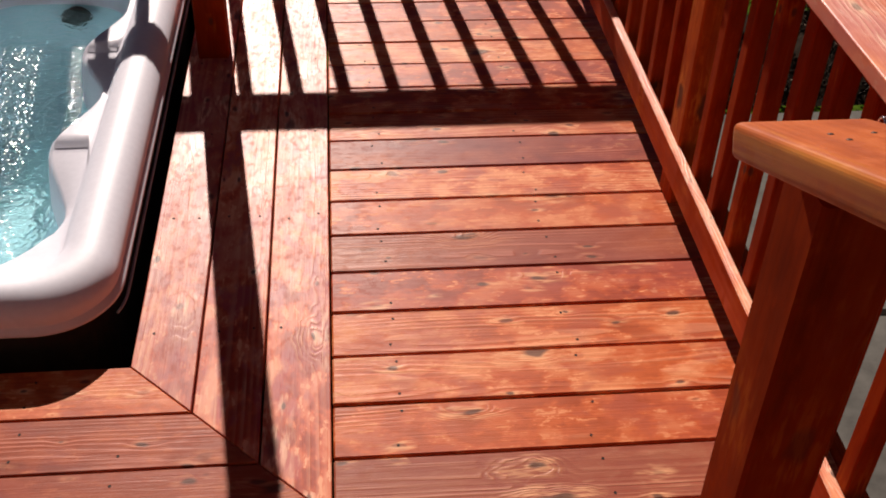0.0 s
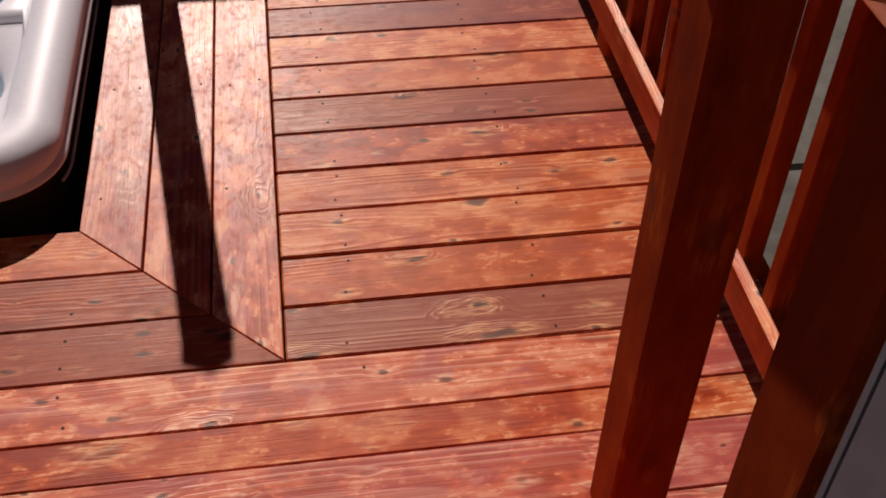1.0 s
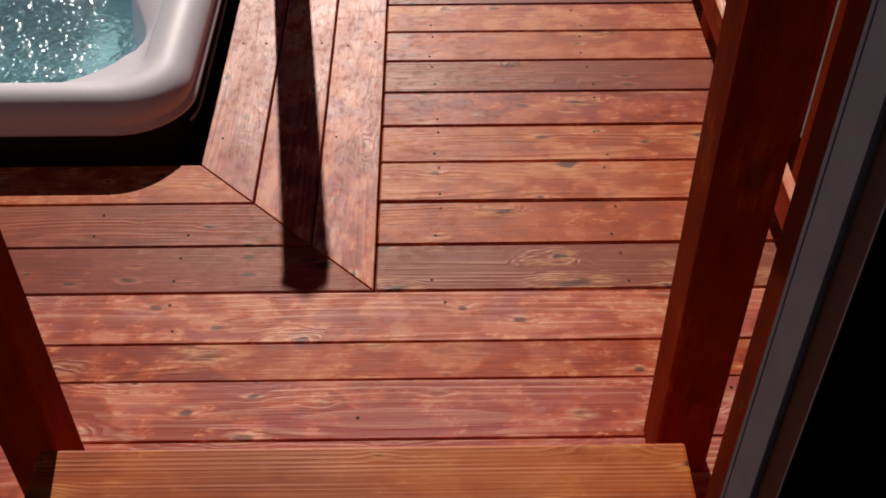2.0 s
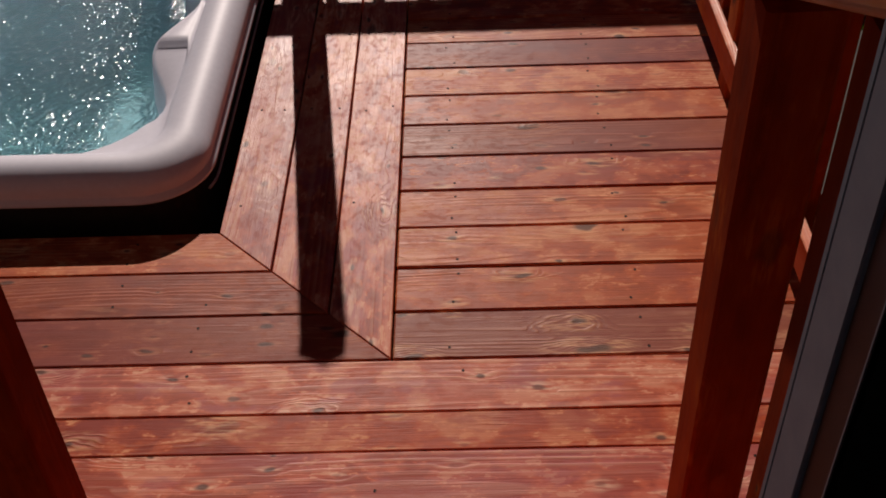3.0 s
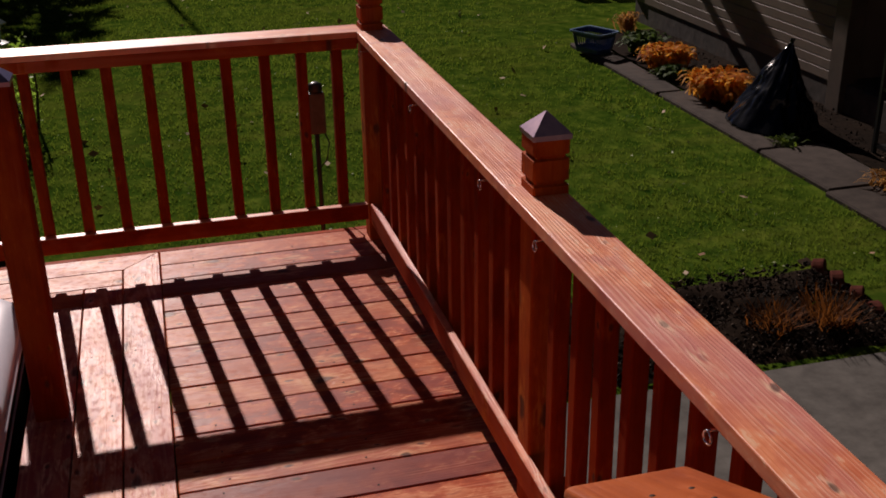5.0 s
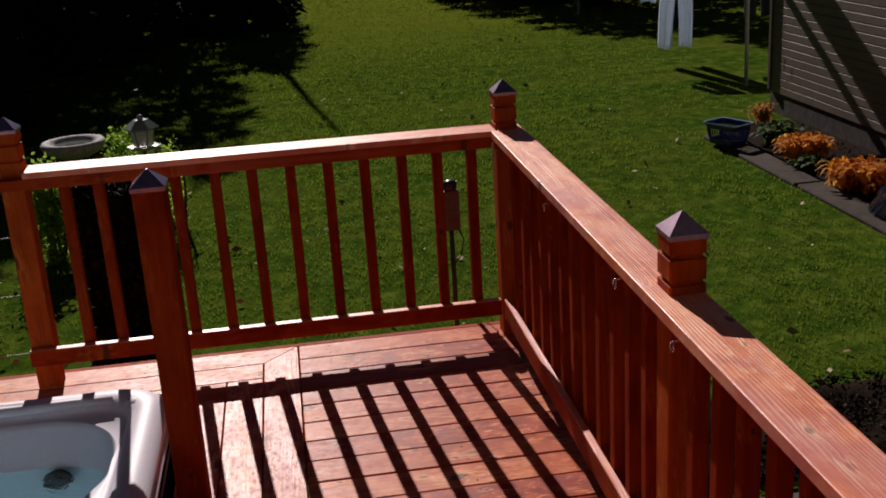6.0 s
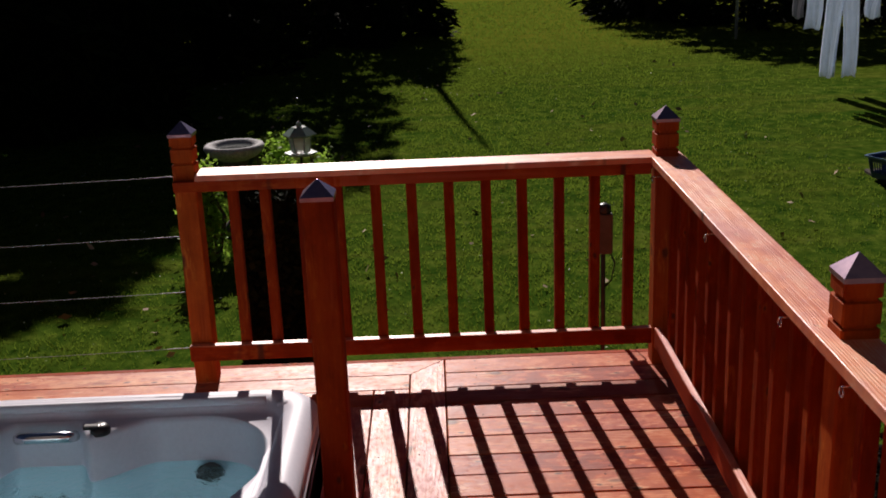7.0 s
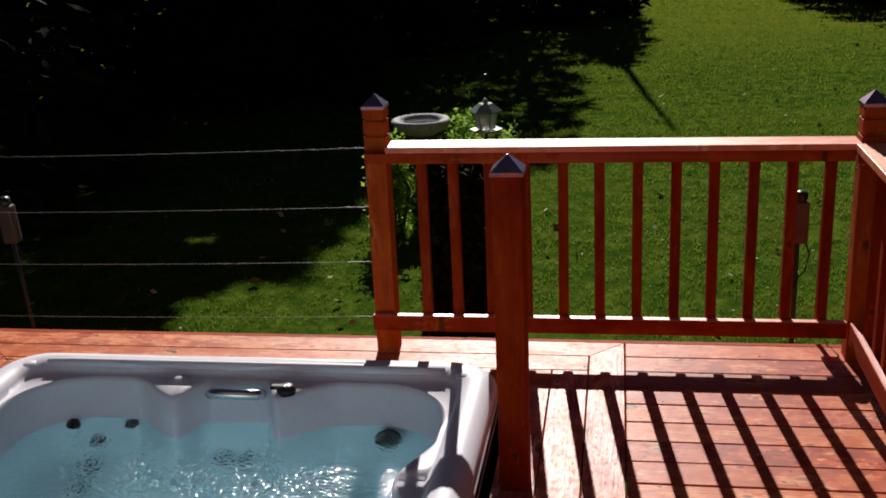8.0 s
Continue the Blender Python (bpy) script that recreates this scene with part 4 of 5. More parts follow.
def feeder_lantern(x, y, z):
    ob = thing("bird_feeder", "green lantern-shaped bird feeder with pale panes on a pole", "bird feeder", "", "", Matrix.Translation((x, y, z)))
    green = plain("green_metal", (0.22, 0.33, 0.28), (0.32, 0.44, 0.38), 20, 0.4, 0.0)
    part("pole", tube([(0, 0, GROUND - z), (0, 0, -0.002)], 0.012, 8), black_plastic, ob)
    six = lambda r, h: [(r * math.cos(math.pi * k / 3), r * math.sin(math.pi * k / 3), h) for k in range(6)]
    part("tray", loft([six(0.095, 0.0), six(0.115, 0.008), six(0.115, 0.02), six(0.09, 0.014)]), green, ob)
    part("pane", loft([six(0.06, 0.02), six(0.08, 0.16)]), frosted, ob, "pale frosted flared panes")
    part("roof", loft([six(0.115, 0.155), six(0.118, 0.165), six(0.05, 0.225), six(0.02, 0.235), six(0.018, 0.255), six(0.006, 0.265)]), green, ob)
    for k in range(6):
        a = math.pi * k / 3
        part("bar", tube([(0.061 * math.cos(a), 0.061 * math.sin(a), 0.02), (0.081 * math.cos(a), 0.081 * math.sin(a), 0.16)], 0.005, 5), green, ob)
    part("hanger", tube([(0, 0, 0.262)] + [(0.035 * math.sin(t), 0, 0.42 - 0.035 * math.cos(t)) for t in [0.3 + 0.5 * i for i in range(10)]], 0.002, 5), black_plastic, ob)
    return ob


feeder_lantern(-1.07, 6.05, 0.03).scale = (1.15, 1.15, 1.0)


def leaf_cloud(rng, n, place, size, spread=0.7):
    """Arrays of small pointed leaves at places that place() gives."""
    verts, faces = [], []
    for _ in range(n):
        c = place()
        d = Vector((rng.gauss(0, 1), rng.gauss(0, 1), rng.gauss(0, spread))).normalized()
        side = d.orthogonal().normalized()
        side = Matrix.Rotation(rng.uniform(0, 6.28), 3, d) @ side
        s = size * rng.uniform(0.6, 1.3)
        i = len(verts)
        verts += [c, c + d * s * 0.5 + side * s * 0.3, c + d * s, c + d * s * 0.5 - side * s * 0.3]
        faces += [(i, i + 1, i + 2), (i, i + 2, i + 3)]
    return verts, faces


def vine(x, y, w, h, n, seed, label):
    rng = random.Random(seed)
    ob = thing("vine_shrub", label, "shrub", "", "", Matrix.Translation((x, y, GROUND)))
    stems = bmesh.new()
    for i in range(9):
        bx = rng.uniform(-w, w) * 0.7
        tube([(bx, 0, 0), (bx + rng.uniform(-.1, .1), rng.uniform(-.1, .1), h * 0.5), (bx + rng.uniform(-.2, .2), rng.uniform(-.1, .1), h * rng.uniform(0.8, 1.0))], [0.014, 0.01, 0.004], 5, stems)
    part("stem", stems, bark, ob)

    def place():
        f = rng.random() ** 0.8
        return Vector((rng.gauss(0, w * 0.45) * (1.0 - 0.35 * f), rng.gauss(0, w * 0.35), h * f + 0.04 * rng.gauss(0, 1)))
    v, f = leaf_cloud(rng, n, place, 0.046)
    stuff("foliage", v, f, vine_leaf, "small bright green leaves", "foliage", ob)
    return ob


vine(-1.32, 6.55, 0.20, 0.76, 1150, 5, "sunlit climbing vine with small bright green leaves")
vine(-1.80, 5.7, 0.19, 0.72, 2300, 6, "low leafy vine at the foot of the bird bath")
vine(-0.92, 6.3, 0.14, 0.70, 420, 7, "leafy vine stem under the bird feeder")

def dark_shrub(x, y, w, d, h, n, seed):
    """A clipped, dense column of small leaves, near-black in colour."""
    rng = random.Random(seed)
    ob = thing("dark_leaf_column", "slim column of near-black leaves behind the deck railing", "shrub", "", "", Matrix.Translation((x, y, GROUND)))
    stems = bmesh.new()
    for i in range(7):
        bx, by = rng.uniform(-w, w) * 0.6, rng.uniform(-d, d) * 0.5
        tube([(bx, by, 0), (bx * 1.2, by, h * 0.5), (bx * 1.3, by, h * 0.85)], [0.03, 0.022, 0.008], 6, stems)
    part("stem", stems, bark, ob)

    def place():
        f = rng.random()
        swell = 0.86 + 0.1 * math.sin(5 * f + 1) + 0.04 * rng.gauss(0, 1)
        a = rng.uniform(0, 6.283)
        q = rng.random() ** 0.35
        bx = max(-1.0, min(1.0, 1.25 * math.cos(a)))
        by = max(-1.0, min(1.0, 1.25 * math.sin(a)))
        return Vector((w * swell * q * bx, d * swell * q * by, h * f))
    v, f = leaf_cloud(rng, n, place, 0.055)
    stuff("foliage", v, f, needle, "small near-black leaves", "foliage", ob)
    return ob


dark_shrub(-0.87, 3.0, 0.175, 0.15, 1.20, 9000, 12)

# ---- trees ----


def conifer(x, y, height, radius, seed, n, label, leader=0.0, low=0.06, taper=0.85):
    """A conifer: tapered trunk, drooping limbs, and clumps of foliage with gaps along each limb."""
    rng = random.Random(seed)
    ob = thing("conifer_tree", label, "tree", "garden conifers", "", Matrix.Translation((x, y, GROUND)))
    bm = tube([(0, 0, -0.1), (0.02, 0.01, height * 0.4), (0, 0, height)], [radius * 0.09, radius * 0.06, 0.03 if leader else 0.012], 10)
    part("trunk", bm, bark, ob, smooth=True)
    limbs = bmesh.new()
    verts, faces = [], []
    top = height * (1 - leader)
    count = int(height * 16)
    for i in range(count):
        f = i / count
        z = height * low + (top - height * low) * f
        reach = radius * (1 - f) ** taper * rng.uniform(0.55, 1.12) + 0.12
        a = i * 2.399 + rng.uniform(-0.4, 0.4)
        out = Vector((math.cos(a), math.sin(a), 0))
        droop = -0.16 * reach + rng.uniform(-0.08, 0.06) * reach
        p0, p1, p2 = Vector((0, 0, z)), Vector((0, 0, z)) + out * reach * 0.55 + Vector((0, 0, droop * 0.8)), Vector((0, 0, z)) + out * reach + Vector((0, 0, droop))
        tube([p0, p1, p2], [0.02 + 0.012 * reach, 0.012, 0.003], 4, limbs)
        for j in range(max(6, int(n * reach / (radius * count) * 1.8))):
            t = rng.random() ** 0.6
            c = p0.lerp(p1, t * 2) if t < 0.5 else p1.lerp(p2, t * 2 - 1)
            c = c + Vector((rng.gauss(0, 0.10), rng.gauss(0, 0.10), rng.gauss(-0.05, 0.09))) * (0.5 + 0.35 * reach)
            d = (out * 0.9 + Vector((rng.gauss(0, 0.6), rng.gauss(0, 0.6), rng.gauss(-0.25, 0.35)))).normalized()
            side = d.cross(Vector((rng.gauss(0, 1), rng.gauss(0, 1), rng.gauss(0, 1)))).normalized()
            s = rng.uniform(0.14, 0.34)
            k = len(verts)
            verts += [c - d * s * 0.3, c + side * s * 0.17 + d * s * 0.2, c + d * s, c - side * s * 0.17 + d * s * 0.2]
            faces += [(k, k + 1, k + 2), (k, k + 2, k + 3)]
    part("limb", limbs, bark, ob)
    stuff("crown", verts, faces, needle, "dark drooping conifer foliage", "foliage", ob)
    return ob


DARK = "tall dark conifer with drooping limbs at the lawn's shaded side"
conifer(-0.75, 21.0, 6.9, 1.35, 1, 5200, "slender dark conifer with a long thin leader", leader=0.40, low=0.03)
conifer(-2.2, 20.5, 7.6, 1.9, 3, 8000, DARK, low=0.02)
conifer(-4.5, 12.3, 5.6, 1.75, 2, 20000, "broad dark conifer with a rounded top", low=0.02, taper=0.5)
conifer(-3.9, 16.2, 7.0, 1.6, 16, 13000, DARK, low=0.02, taper=0.6)
conifer(-7.2, 11.0, 7.5, 2.4, 4, 20000, DARK, low=0.02, taper=0.6)
conifer(-6.6, 16.5, 10.5, 2.3, 9, 7000, DARK, low=0.02)
conifer(-3.8, 25.0, 10.0, 2.4, 12, 6000, DARK, low=0.02)
conifer(-7.6, 24.0, 11.0, 2.6, 13, 6000, DARK, low=0.02)
conifer(-11.6, 14.0, 10.5, 2.6, 14, 7000, DARK, low=0.02)
conifer(-10.4, 8.6, 8.0, 2.2, 15, 7000, DARK, low=0.02)
conifer(-6.4, 6.6, 10.5, 2.3, 17, 7000, DARK, low=0.02)
conifer(-9.2, 4.2, 10.0, 2.5, 18, 6000, DARK, low=0.02)
# made-up tree row out of view, screening off the eastern sky
EAST = "unseen tall dark conifer added behind the outbuilding to block sky light"
conifer(11.8, 1.5, 12.5, 3.0, 31, 7000, EAST, low=0.04, taper=0.6)
conifer(12.4, 7.0, 13.5, 3.2, 32, 7000, EAST, low=0.04, taper=0.6)
conifer(12.0, 12.8, 12.0, 3.0, 33, 7000, EAST, low=0.04, taper=0.6)
FARR = "spreading dark evergreen at the lawn's far end"
conifer(5.1, 23.0, 5.0, 1.9, 20, 5000, FARR, low=0.03, taper=0.5)
conifer(6.9, 21.0, 5.2, 2.1, 21, 6000, FARR, low=0.03, taper=0.5)
conifer(9.6, 22.0, 6.0, 2.4, 22, 6000, FARR, low=0.03)
conifer(12.6, 21.0, 6.5, 2.5, 23, 5000, FARR, low=0.03)
conifer(4.9, 24.5, 2.0, 1.1, 24, 2500, "low dark evergreen bush at the lawn's far end", low=0.03)

# ---- clothes line ----


def drape(name, x, y, top, bottom, w, material, label, legs=1, seed=0):
    """Cloth pegged to the line: folded sheets with thickness, as one piece with its legs or folds."""
    rng = random.Random(seed)
    ob = thing(name, label, "laundry", "laundry on the line")
    for leg in range(legs):
        lw = w / legs
        x0 = x - w / 2 + leg * lw
        ph = rng.uniform(0, 6)
        rows = 14
        rings = []
        for i in range(rows):
            f = i / (rows - 1)
            z = top + (bottom - top) * f
            ring = []
            cols = 22
            narrow = 1.0 - (0.16 if legs == 2 else 0.05) * f
            for s in (1, -1):
                for c in range(cols):
                    g = c / (cols - 1)
                    g = g if s > 0 else 1 - g
                    xx = x0 + lw * (0.5 + (g - 0.5) * narrow) + 0.015 * math.sin(4 * f + ph) + (0.06 * f * (leg - 0.5) if legs == 2 else 0)
                    yy = y + s * (0.012 + 0.03 * math.sin(math.pi * g)) + 0.03 * math.sin(7 * g + ph + 2 * f) * (0.3 + f) + 0.014 * math.sin(19 * g + 3 * ph + 1.5 * f) * (0.5 + 0.5 * f)
                    ring.append((xx, yy, z + 0.02 * math.sin(6 * g + ph) * f))
            rings.append(ring)
        part("leg" if legs > 1 else "cloth", loft(rings), material, ob, smooth=True)
    if legs > 1:
        part("waistband", block(x - w / 2 - 0.005, x + w / 2 + 0.005, y - 0.05, y + 0.05, top - 0.03, top + 0.03, 0.012, 2), material, ob)
    return ob


LINE_Z = 0.72
line_thing = thing("clothes_line", "sagging clothes line between two poles over the lawn", "clothes line")
for dy in (0.0, 0.5):
    part("line", tube([(4.2, 12.0 + dy, LINE_Z + 0.12), (6.0, 12.0 + dy, LINE_Z), (8.5, 12.0 + dy, LINE_Z + 0.1)], 0.004, 5), wire_mat, line_thing)
part("pole", tube([(5.82, 18.5, GROUND), (5.82, 18.5, 1.8)], 0.03, 8), alu, line_thing, smooth=True)
part("pole", tube([(5.6, 10.1, GROUND), (5.58, 10.1, 1.5)], 0.025, 8), alu, line_thing, smooth=True)
part("cross_arm", block(4.55, 6.5, 10.06, 10.14, 1.57, 1.66, 0.006), bark, line_thing)
# unseen head and board, added to cast the broad shadow band on the outbuilding
part("post_head", block(5.55, 5.62, 10.065, 10.135, 1.501, 2.3, 0.006), bark, line_thing)
part("upper_arm", block(4.62, 5.7, 10.06, 10.14, 1.84, 2.24, 0.006), bark, line_thing)
drape("trousers", 5.40, 12.0, LINE_Z - 0.02, -0.47, 0.44, cotton, "white trousers hanging upside down from the line", 2, 1)
drape("shirt", 5.03, 12.02, LINE_Z, 0.17, 0.22, cotton, "white shirt hanging from the clothes line", 1, 2)
drape("shirt", 4.84, 12.05, LINE_Z, 0.32, 0.14, grey_cloth, "grey shirt hanging from the clothes line", 1, 3)
drape("towel", 5.82, 12.05, LINE_Z, 0.28, 0.2, cotton, "pale towel hanging from the clothes line", 1, 4)
drape("trousers", 6.62, 12.1, LINE_Z, -0.15, 0.4, dark_cloth, "dark trousers hanging from the clothes line", 2, 5)

# ---- outbuilding ----
GX, GY0, GY1 = 5.2, 4.85, 8.62
outbuilding = thing("outbuilding", "small outbuilding with taupe lap siding on a low foundation", "building")
part("foundation", block(GX + 0.02, 9.0, -1.0, GY1 - 0.01, GROUND - 0.1, -0.455, 0.01), foundation_mat, outbuilding)
part("wall", block(GX + 0.03, 9.0, GY0, GY1 - 0.03, -0.455, 2.4), siding_paint, outbuilding)
LAP = 0.083


def siding_board(z):
    """A flat drop-siding board whose upper lip slopes back to the next one."""
    ring = lambda y: [(GX + 0.030, y, z), (GX + 0.010, y, z), (GX + 0.010, y, z + LAP - 0.013), (GX + 0.021, y, z + LAP - 0.0015), (GX + 0.030, y, z + LAP - 0.0015)]
    part("siding_board", loft([ring(GY0 + 0.05), ring(GY1 - 0.055)]), siding_paint, outbuilding)


for i in range(34):
    siding_board(-0.472 + LAP * i)
part("corner_board", block(GX - 0.015, GX + 0.07, GY1 - 0.055, GY1, -0.46, 2.4, 0.004), trim_paint, outbuilding)
part("corner_board", block(GX - 0.03, GX + 0.12, GY0 - 0.13, GY0 + 0.05, GROUND, 2.4, 0.006), trim_paint, outbuilding)
part("recess_wall", block(GX + 0.65, 9.0, -1.0, GY0 - 0.13, -0.455, 2.4), trim_paint, outbuilding)
part("near_wall", block(GX, 9.0, -1.6, 2.2, -0.455, 2.4), siding_paint, outbuilding)
part("roof", loft([[(GX - 0.49, y, 2.35), (GX - 0.49, y, 2.45), (7.1, y, 3.7), (9.45, y, 2.45), (9.45, y, 2.35), (7.1, y, 3.6)] for y in (-1.9, GY1 + 0.7)]), roof_mat, outbuilding)
part("tie", block(GX - 0.006, GX - 0.0045, 8.23, 8.25, -0.2, -0.09), black_plastic, outbuilding)


def wire_cage(x, y):
    ob = thing("wire_cage", "dark metal rack with a red bundle by the outbuilding", "rack", "", "", Matrix.Translation((x, y, GROUND + 0.02)))
    for a, b in ((0, 0), (0.45, 0), (0, 0.8), (0.45, 0.8)):
        part("upright", block(a - 0.015, a + 0.015, b - 0.015, b + 0.015, 0, 0.95, 0.003), black_plastic, ob)
    for z in (0.05, 0.45, 0.93):
        part("rail", block(-0.012, 0.012, 0.016, 0.784, z, z + 0.025), black_plastic, ob)
        part("rail", block(0.438, 0.462, 0.016, 0.784, z, z + 0.025), black_plastic, ob)
        part("shelf", block(0.013, 0.437, 0.016, 0.784, z + 0.006, z + 0.014), black_plastic, ob)
    return ob


wire_cage(4.85, 3.0)
bm = bmesh.new()
bmesh.ops.create_icosphere(bm, subdivisions=3, radius=0.14)
for v in bm.verts:
    v.co *= 1 + 0.25 * noise.noise(v.co * 9)
    v.co.z *= 0.75
bundle = tagged(part("bundle", bm, red_cloth, at=Matrix.Translation((5.05, 3.35, GROUND + 0.59)), smooth=True), "crumpled red cloth bundle on the metal rack", "bundle")


def garbage_bag(x, y):
    """A tied black bag: a slumped cone with creases."""
    n, rows = 88, 40
    rings = []
    for i in range(rows):
        f = i / (rows - 1)
        r = 0.36 * (1 - f) ** 0.9 + 0.014
        ring = []
        for k in range(n):
            a = 2 * math.pi * k / n
            crease = abs(noise.noise(Vector((math.cos(a) * 3.2, math.sin(a) * 3.2, f * 1.6 + 7)))) + 0.6 * abs(noise.noise(Vector((math.cos(a) * 8, math.sin(a) * 8, f * 5))))
            lobe = 0.20 * max(0.0, math.cos(a - 3.5)) ** 2 * (1 - f) ** 2
            q = r * (1 + 0.16 * noise.noise(Vector((math.cos(a) * 1.6, math.sin(a) * 1.6, f * 2.4 + 4))) - 0.30 * crease * (0.4 + f) + lobe)
            lean = Vector((0.13 * f ** 1.3, 0.06 * f))
            ring.append((q * 0.82 * math.cos(a) + lean.x, q * 1.12 * math.sin(a) + lean.y, 0.585 * f ** 0.92 + 0.03 * noise.noise(Vector((a, f * 5, 1.0))) * f))
        rings.append(ring)
    ob = thing("garbage_bag", "shiny black garbage bag slumped beside the path", "bag", "", "", Matrix.Translation((x, y, GROUND + 0.03)))
    part("sack", loft(rings), bag_black, ob, smooth=True)
    part("tied_neck", lathe([(0.010, 0.55), (0.015, 0.572), (0.011, 0.585), (0.018, 0.602), (0.022, 0.618), (0.010, 0.615)], 10, centre=(0.13, 0.06, 0.0)), bag_black, ob, smooth=True)
    return ob


garbage_bag(4.56, 4.64)


def laundry_basket(x, y, turn):
    ob = thing("laundry_basket", "blue plastic laundry basket with slotted sides and pale rim", "basket", "", "", pose(x, y, GROUND + 0.03, 0, 0, turn))

    def rr(w, d, z, r=0.06, n=6):
        pts = []
        for cx, cy, d0 in ((w - r, d - r, 0), (-w + r, d - r, 90), (-w + r, -d + r, 180), (w - r, -d + r, 270)):
            pts += [(cx + r * math.cos(radians(d0 + 90 * i / n)), cy + r * math.sin(radians(d0 + 90 * i / n)), z) for i in range(n + 1)]
        return pts
    part("base", loft([rr(0.25, 0.16, 0.0), rr(0.255, 0.165, 0.02), rr(0.26, 0.17, 0.07), rr(0.25, 0.16, 0.07), rr(0.24, 0.15, 0.012)]), basket_blue, ob)
    part("upper_band", loft([rr(0.29, 0.20, 0.22), rr(0.30, 0.21, 0.275), rr(0.29, 0.20, 0.275), rr(0.28, 0.19, 0.22), rr(0.29, 0.20, 0.22)], caps=False), basket_blue, ob)
    part("rim", loft([rr(0.30, 0.21, 0.272), rr(0.328, 0.238, 0.272), rr(0.33, 0.24, 0.285), rr(0.325, 0.235, 0.295), rr(0.30, 0.21, 0.292), rr(0.30, 0.21, 0.272)], caps=False), basket_rim, ob)
    lo, hi = rr(0.257, 0.167, 0.065), rr(0.287, 0.197, 0.225)
    for i in range(0, len(lo), 2):
        part("rib", tube([lo[i], hi[i]], 0.012, 5), basket_blue, ob)
    for s in (-1, 1):
        for k in range(-4, 5):
            part("rib", tube([(0.045 * k, s * 0.163, 0.065), (0.05 * k, s * 0.196, 0.225)], 0.011, 5), basket_blue, ob)
        for k in range(-2, 3):
            part("rib", tube([(s * 0.253, 0.045 * k, 0.065), (s * 0.286, 0.05 * k, 0.225)], 0.011, 5), basket_blue, ob)
    return ob


laundry_basket(4.17, 7.24, -65).scale = (0.62, 0.62, 0.70)


def strap_clump(name, x, y, r, h, n, material, label, seed, category="plant", width=0.03, curl=1.0):
    """A clump of arching strap leaves."""
    rng = random.Random(seed)
    verts, faces = [], []
    for _ in range(n):
        a = rng.uniform(0, 6.283)
        out = Vector((math.cos(a), math.sin(a), 0))
        side = Vector((-out.y, out.x, 0))
        b = Vector((rng.gauss(0, r * 0.25), rng.gauss(0, r * 0.25), 0))
        L, H, w = r * rng.uniform(0.5, 1.1), h * rng.uniform(0.55, 1.1), width * rng.uniform(0.6, 1.3)
        i = len(verts)
        steps = 6
        for s in range(steps):
            f = s / (steps - 1)
            c = b + out * L * f + Vector((0, 0, H * (math.sin(min(f * 2.3, 2.6)) if curl else f)))
            ww = w * math.sin(math.pi * (0.12 + 0.86 * f))
            c = c + Vector((rng.gauss(0, 0.006), rng.gauss(0, 0.006), 0))
            verts += [c - side * ww, c + side * ww + Vector((0, 0, 0.3 * ww))]
        for s in range(steps - 1):
            faces.append((i + 2 * s, i + 2 * s + 1, i + 2 * s + 3, i + 2 * s + 2))
    ob = thing(name, label, category, "", "", Matrix.Translation((x, y, GROUND)))
    stuff("leaves", verts, faces, material, label, "leaves", ob)
    return ob


HOSTA = "clump of withered orange strap leaves by the outbuilding"
strap_clump("dry_plant", 4.56, 6.48, 0.22, 0.21, 330, dry_leaf, HOSTA, 31, width=0.022)
strap_clump("dry_plant", 4.50, 5.42, 0.25, 0.22, 380, dry_leaf, HOSTA, 32, width=0.022)
strap_clump("dry_plant", 4.84, 7.95, 0.15, 0.22, 70, straw, "clump of dry straw-coloured leaves at the building corner", 33, width=0.012)
strap_clump("green_plant", 4.62, 7.10, 0.2, 0.2, 120, dull_leaf, "small green plant beside the laundry basket", 34)
strap_clump("green_plant", 4.44, 6.12, 0.13, 0.12, 70, dull_leaf, "small green plant at the path edge", 35)

# ---- flower bed ----
bm = bmesh.new()
nx, ny = 44, 22
grid = []
for j in range(ny):
    row = []
    for i in range(nx):
        x, y = 1.08 + 2.42 * i / (nx - 1), 1.36 + 0.92 * j / (ny - 1)
        e = min(i, nx - 1 - i, j, ny - 1 - j) / 4
        z = GROUND - 0.01 + 0.05 * min(e, 1) + 0.05 * min(e, 1) * (noise.noise(Vector((x * 5, y * 5, 0))) + 0.6 * noise.noise(Vector((x * 14, y * 14, 5))))
        row.append(bm.verts.new((x, y, z)))
    grid.append(row)
for j in range(ny - 1):
    for i in range(nx - 1):
        bm.faces.new((grid[j][i], grid[j][i + 1], grid[j + 1][i + 1], grid[j + 1][i]))
tagged(part("flower_bed", bm, soil, smooth=True), "dark crumbly soil of a bare flower bed", "soil", "", "structure")
bm = bmesh.new()
grid = [[bm.verts.new((3.22 + 0.24 * i / 5, -0.2 + 1.57 * j / 30, GROUND + 0.02 + 0.03 * noise.noise(Vector((i, j * 0.7, 2.0))))) for i in range(6)] for j in range(31)]
for j in range(30):
    for i in range(5):
        bm.faces.new((grid[j][i], grid[j][i + 1], grid[j + 1][i + 1], grid[j + 1][i]))
tagged(part("flower_bed_strip", bm, soil, smooth=True), "narrow strip of dark soil beside the patio", "soil", "", "structure")
edging = thing("brick_edging", "row of weathered red edging bricks round the flower bed", "edging")
rng = random.Random(8)
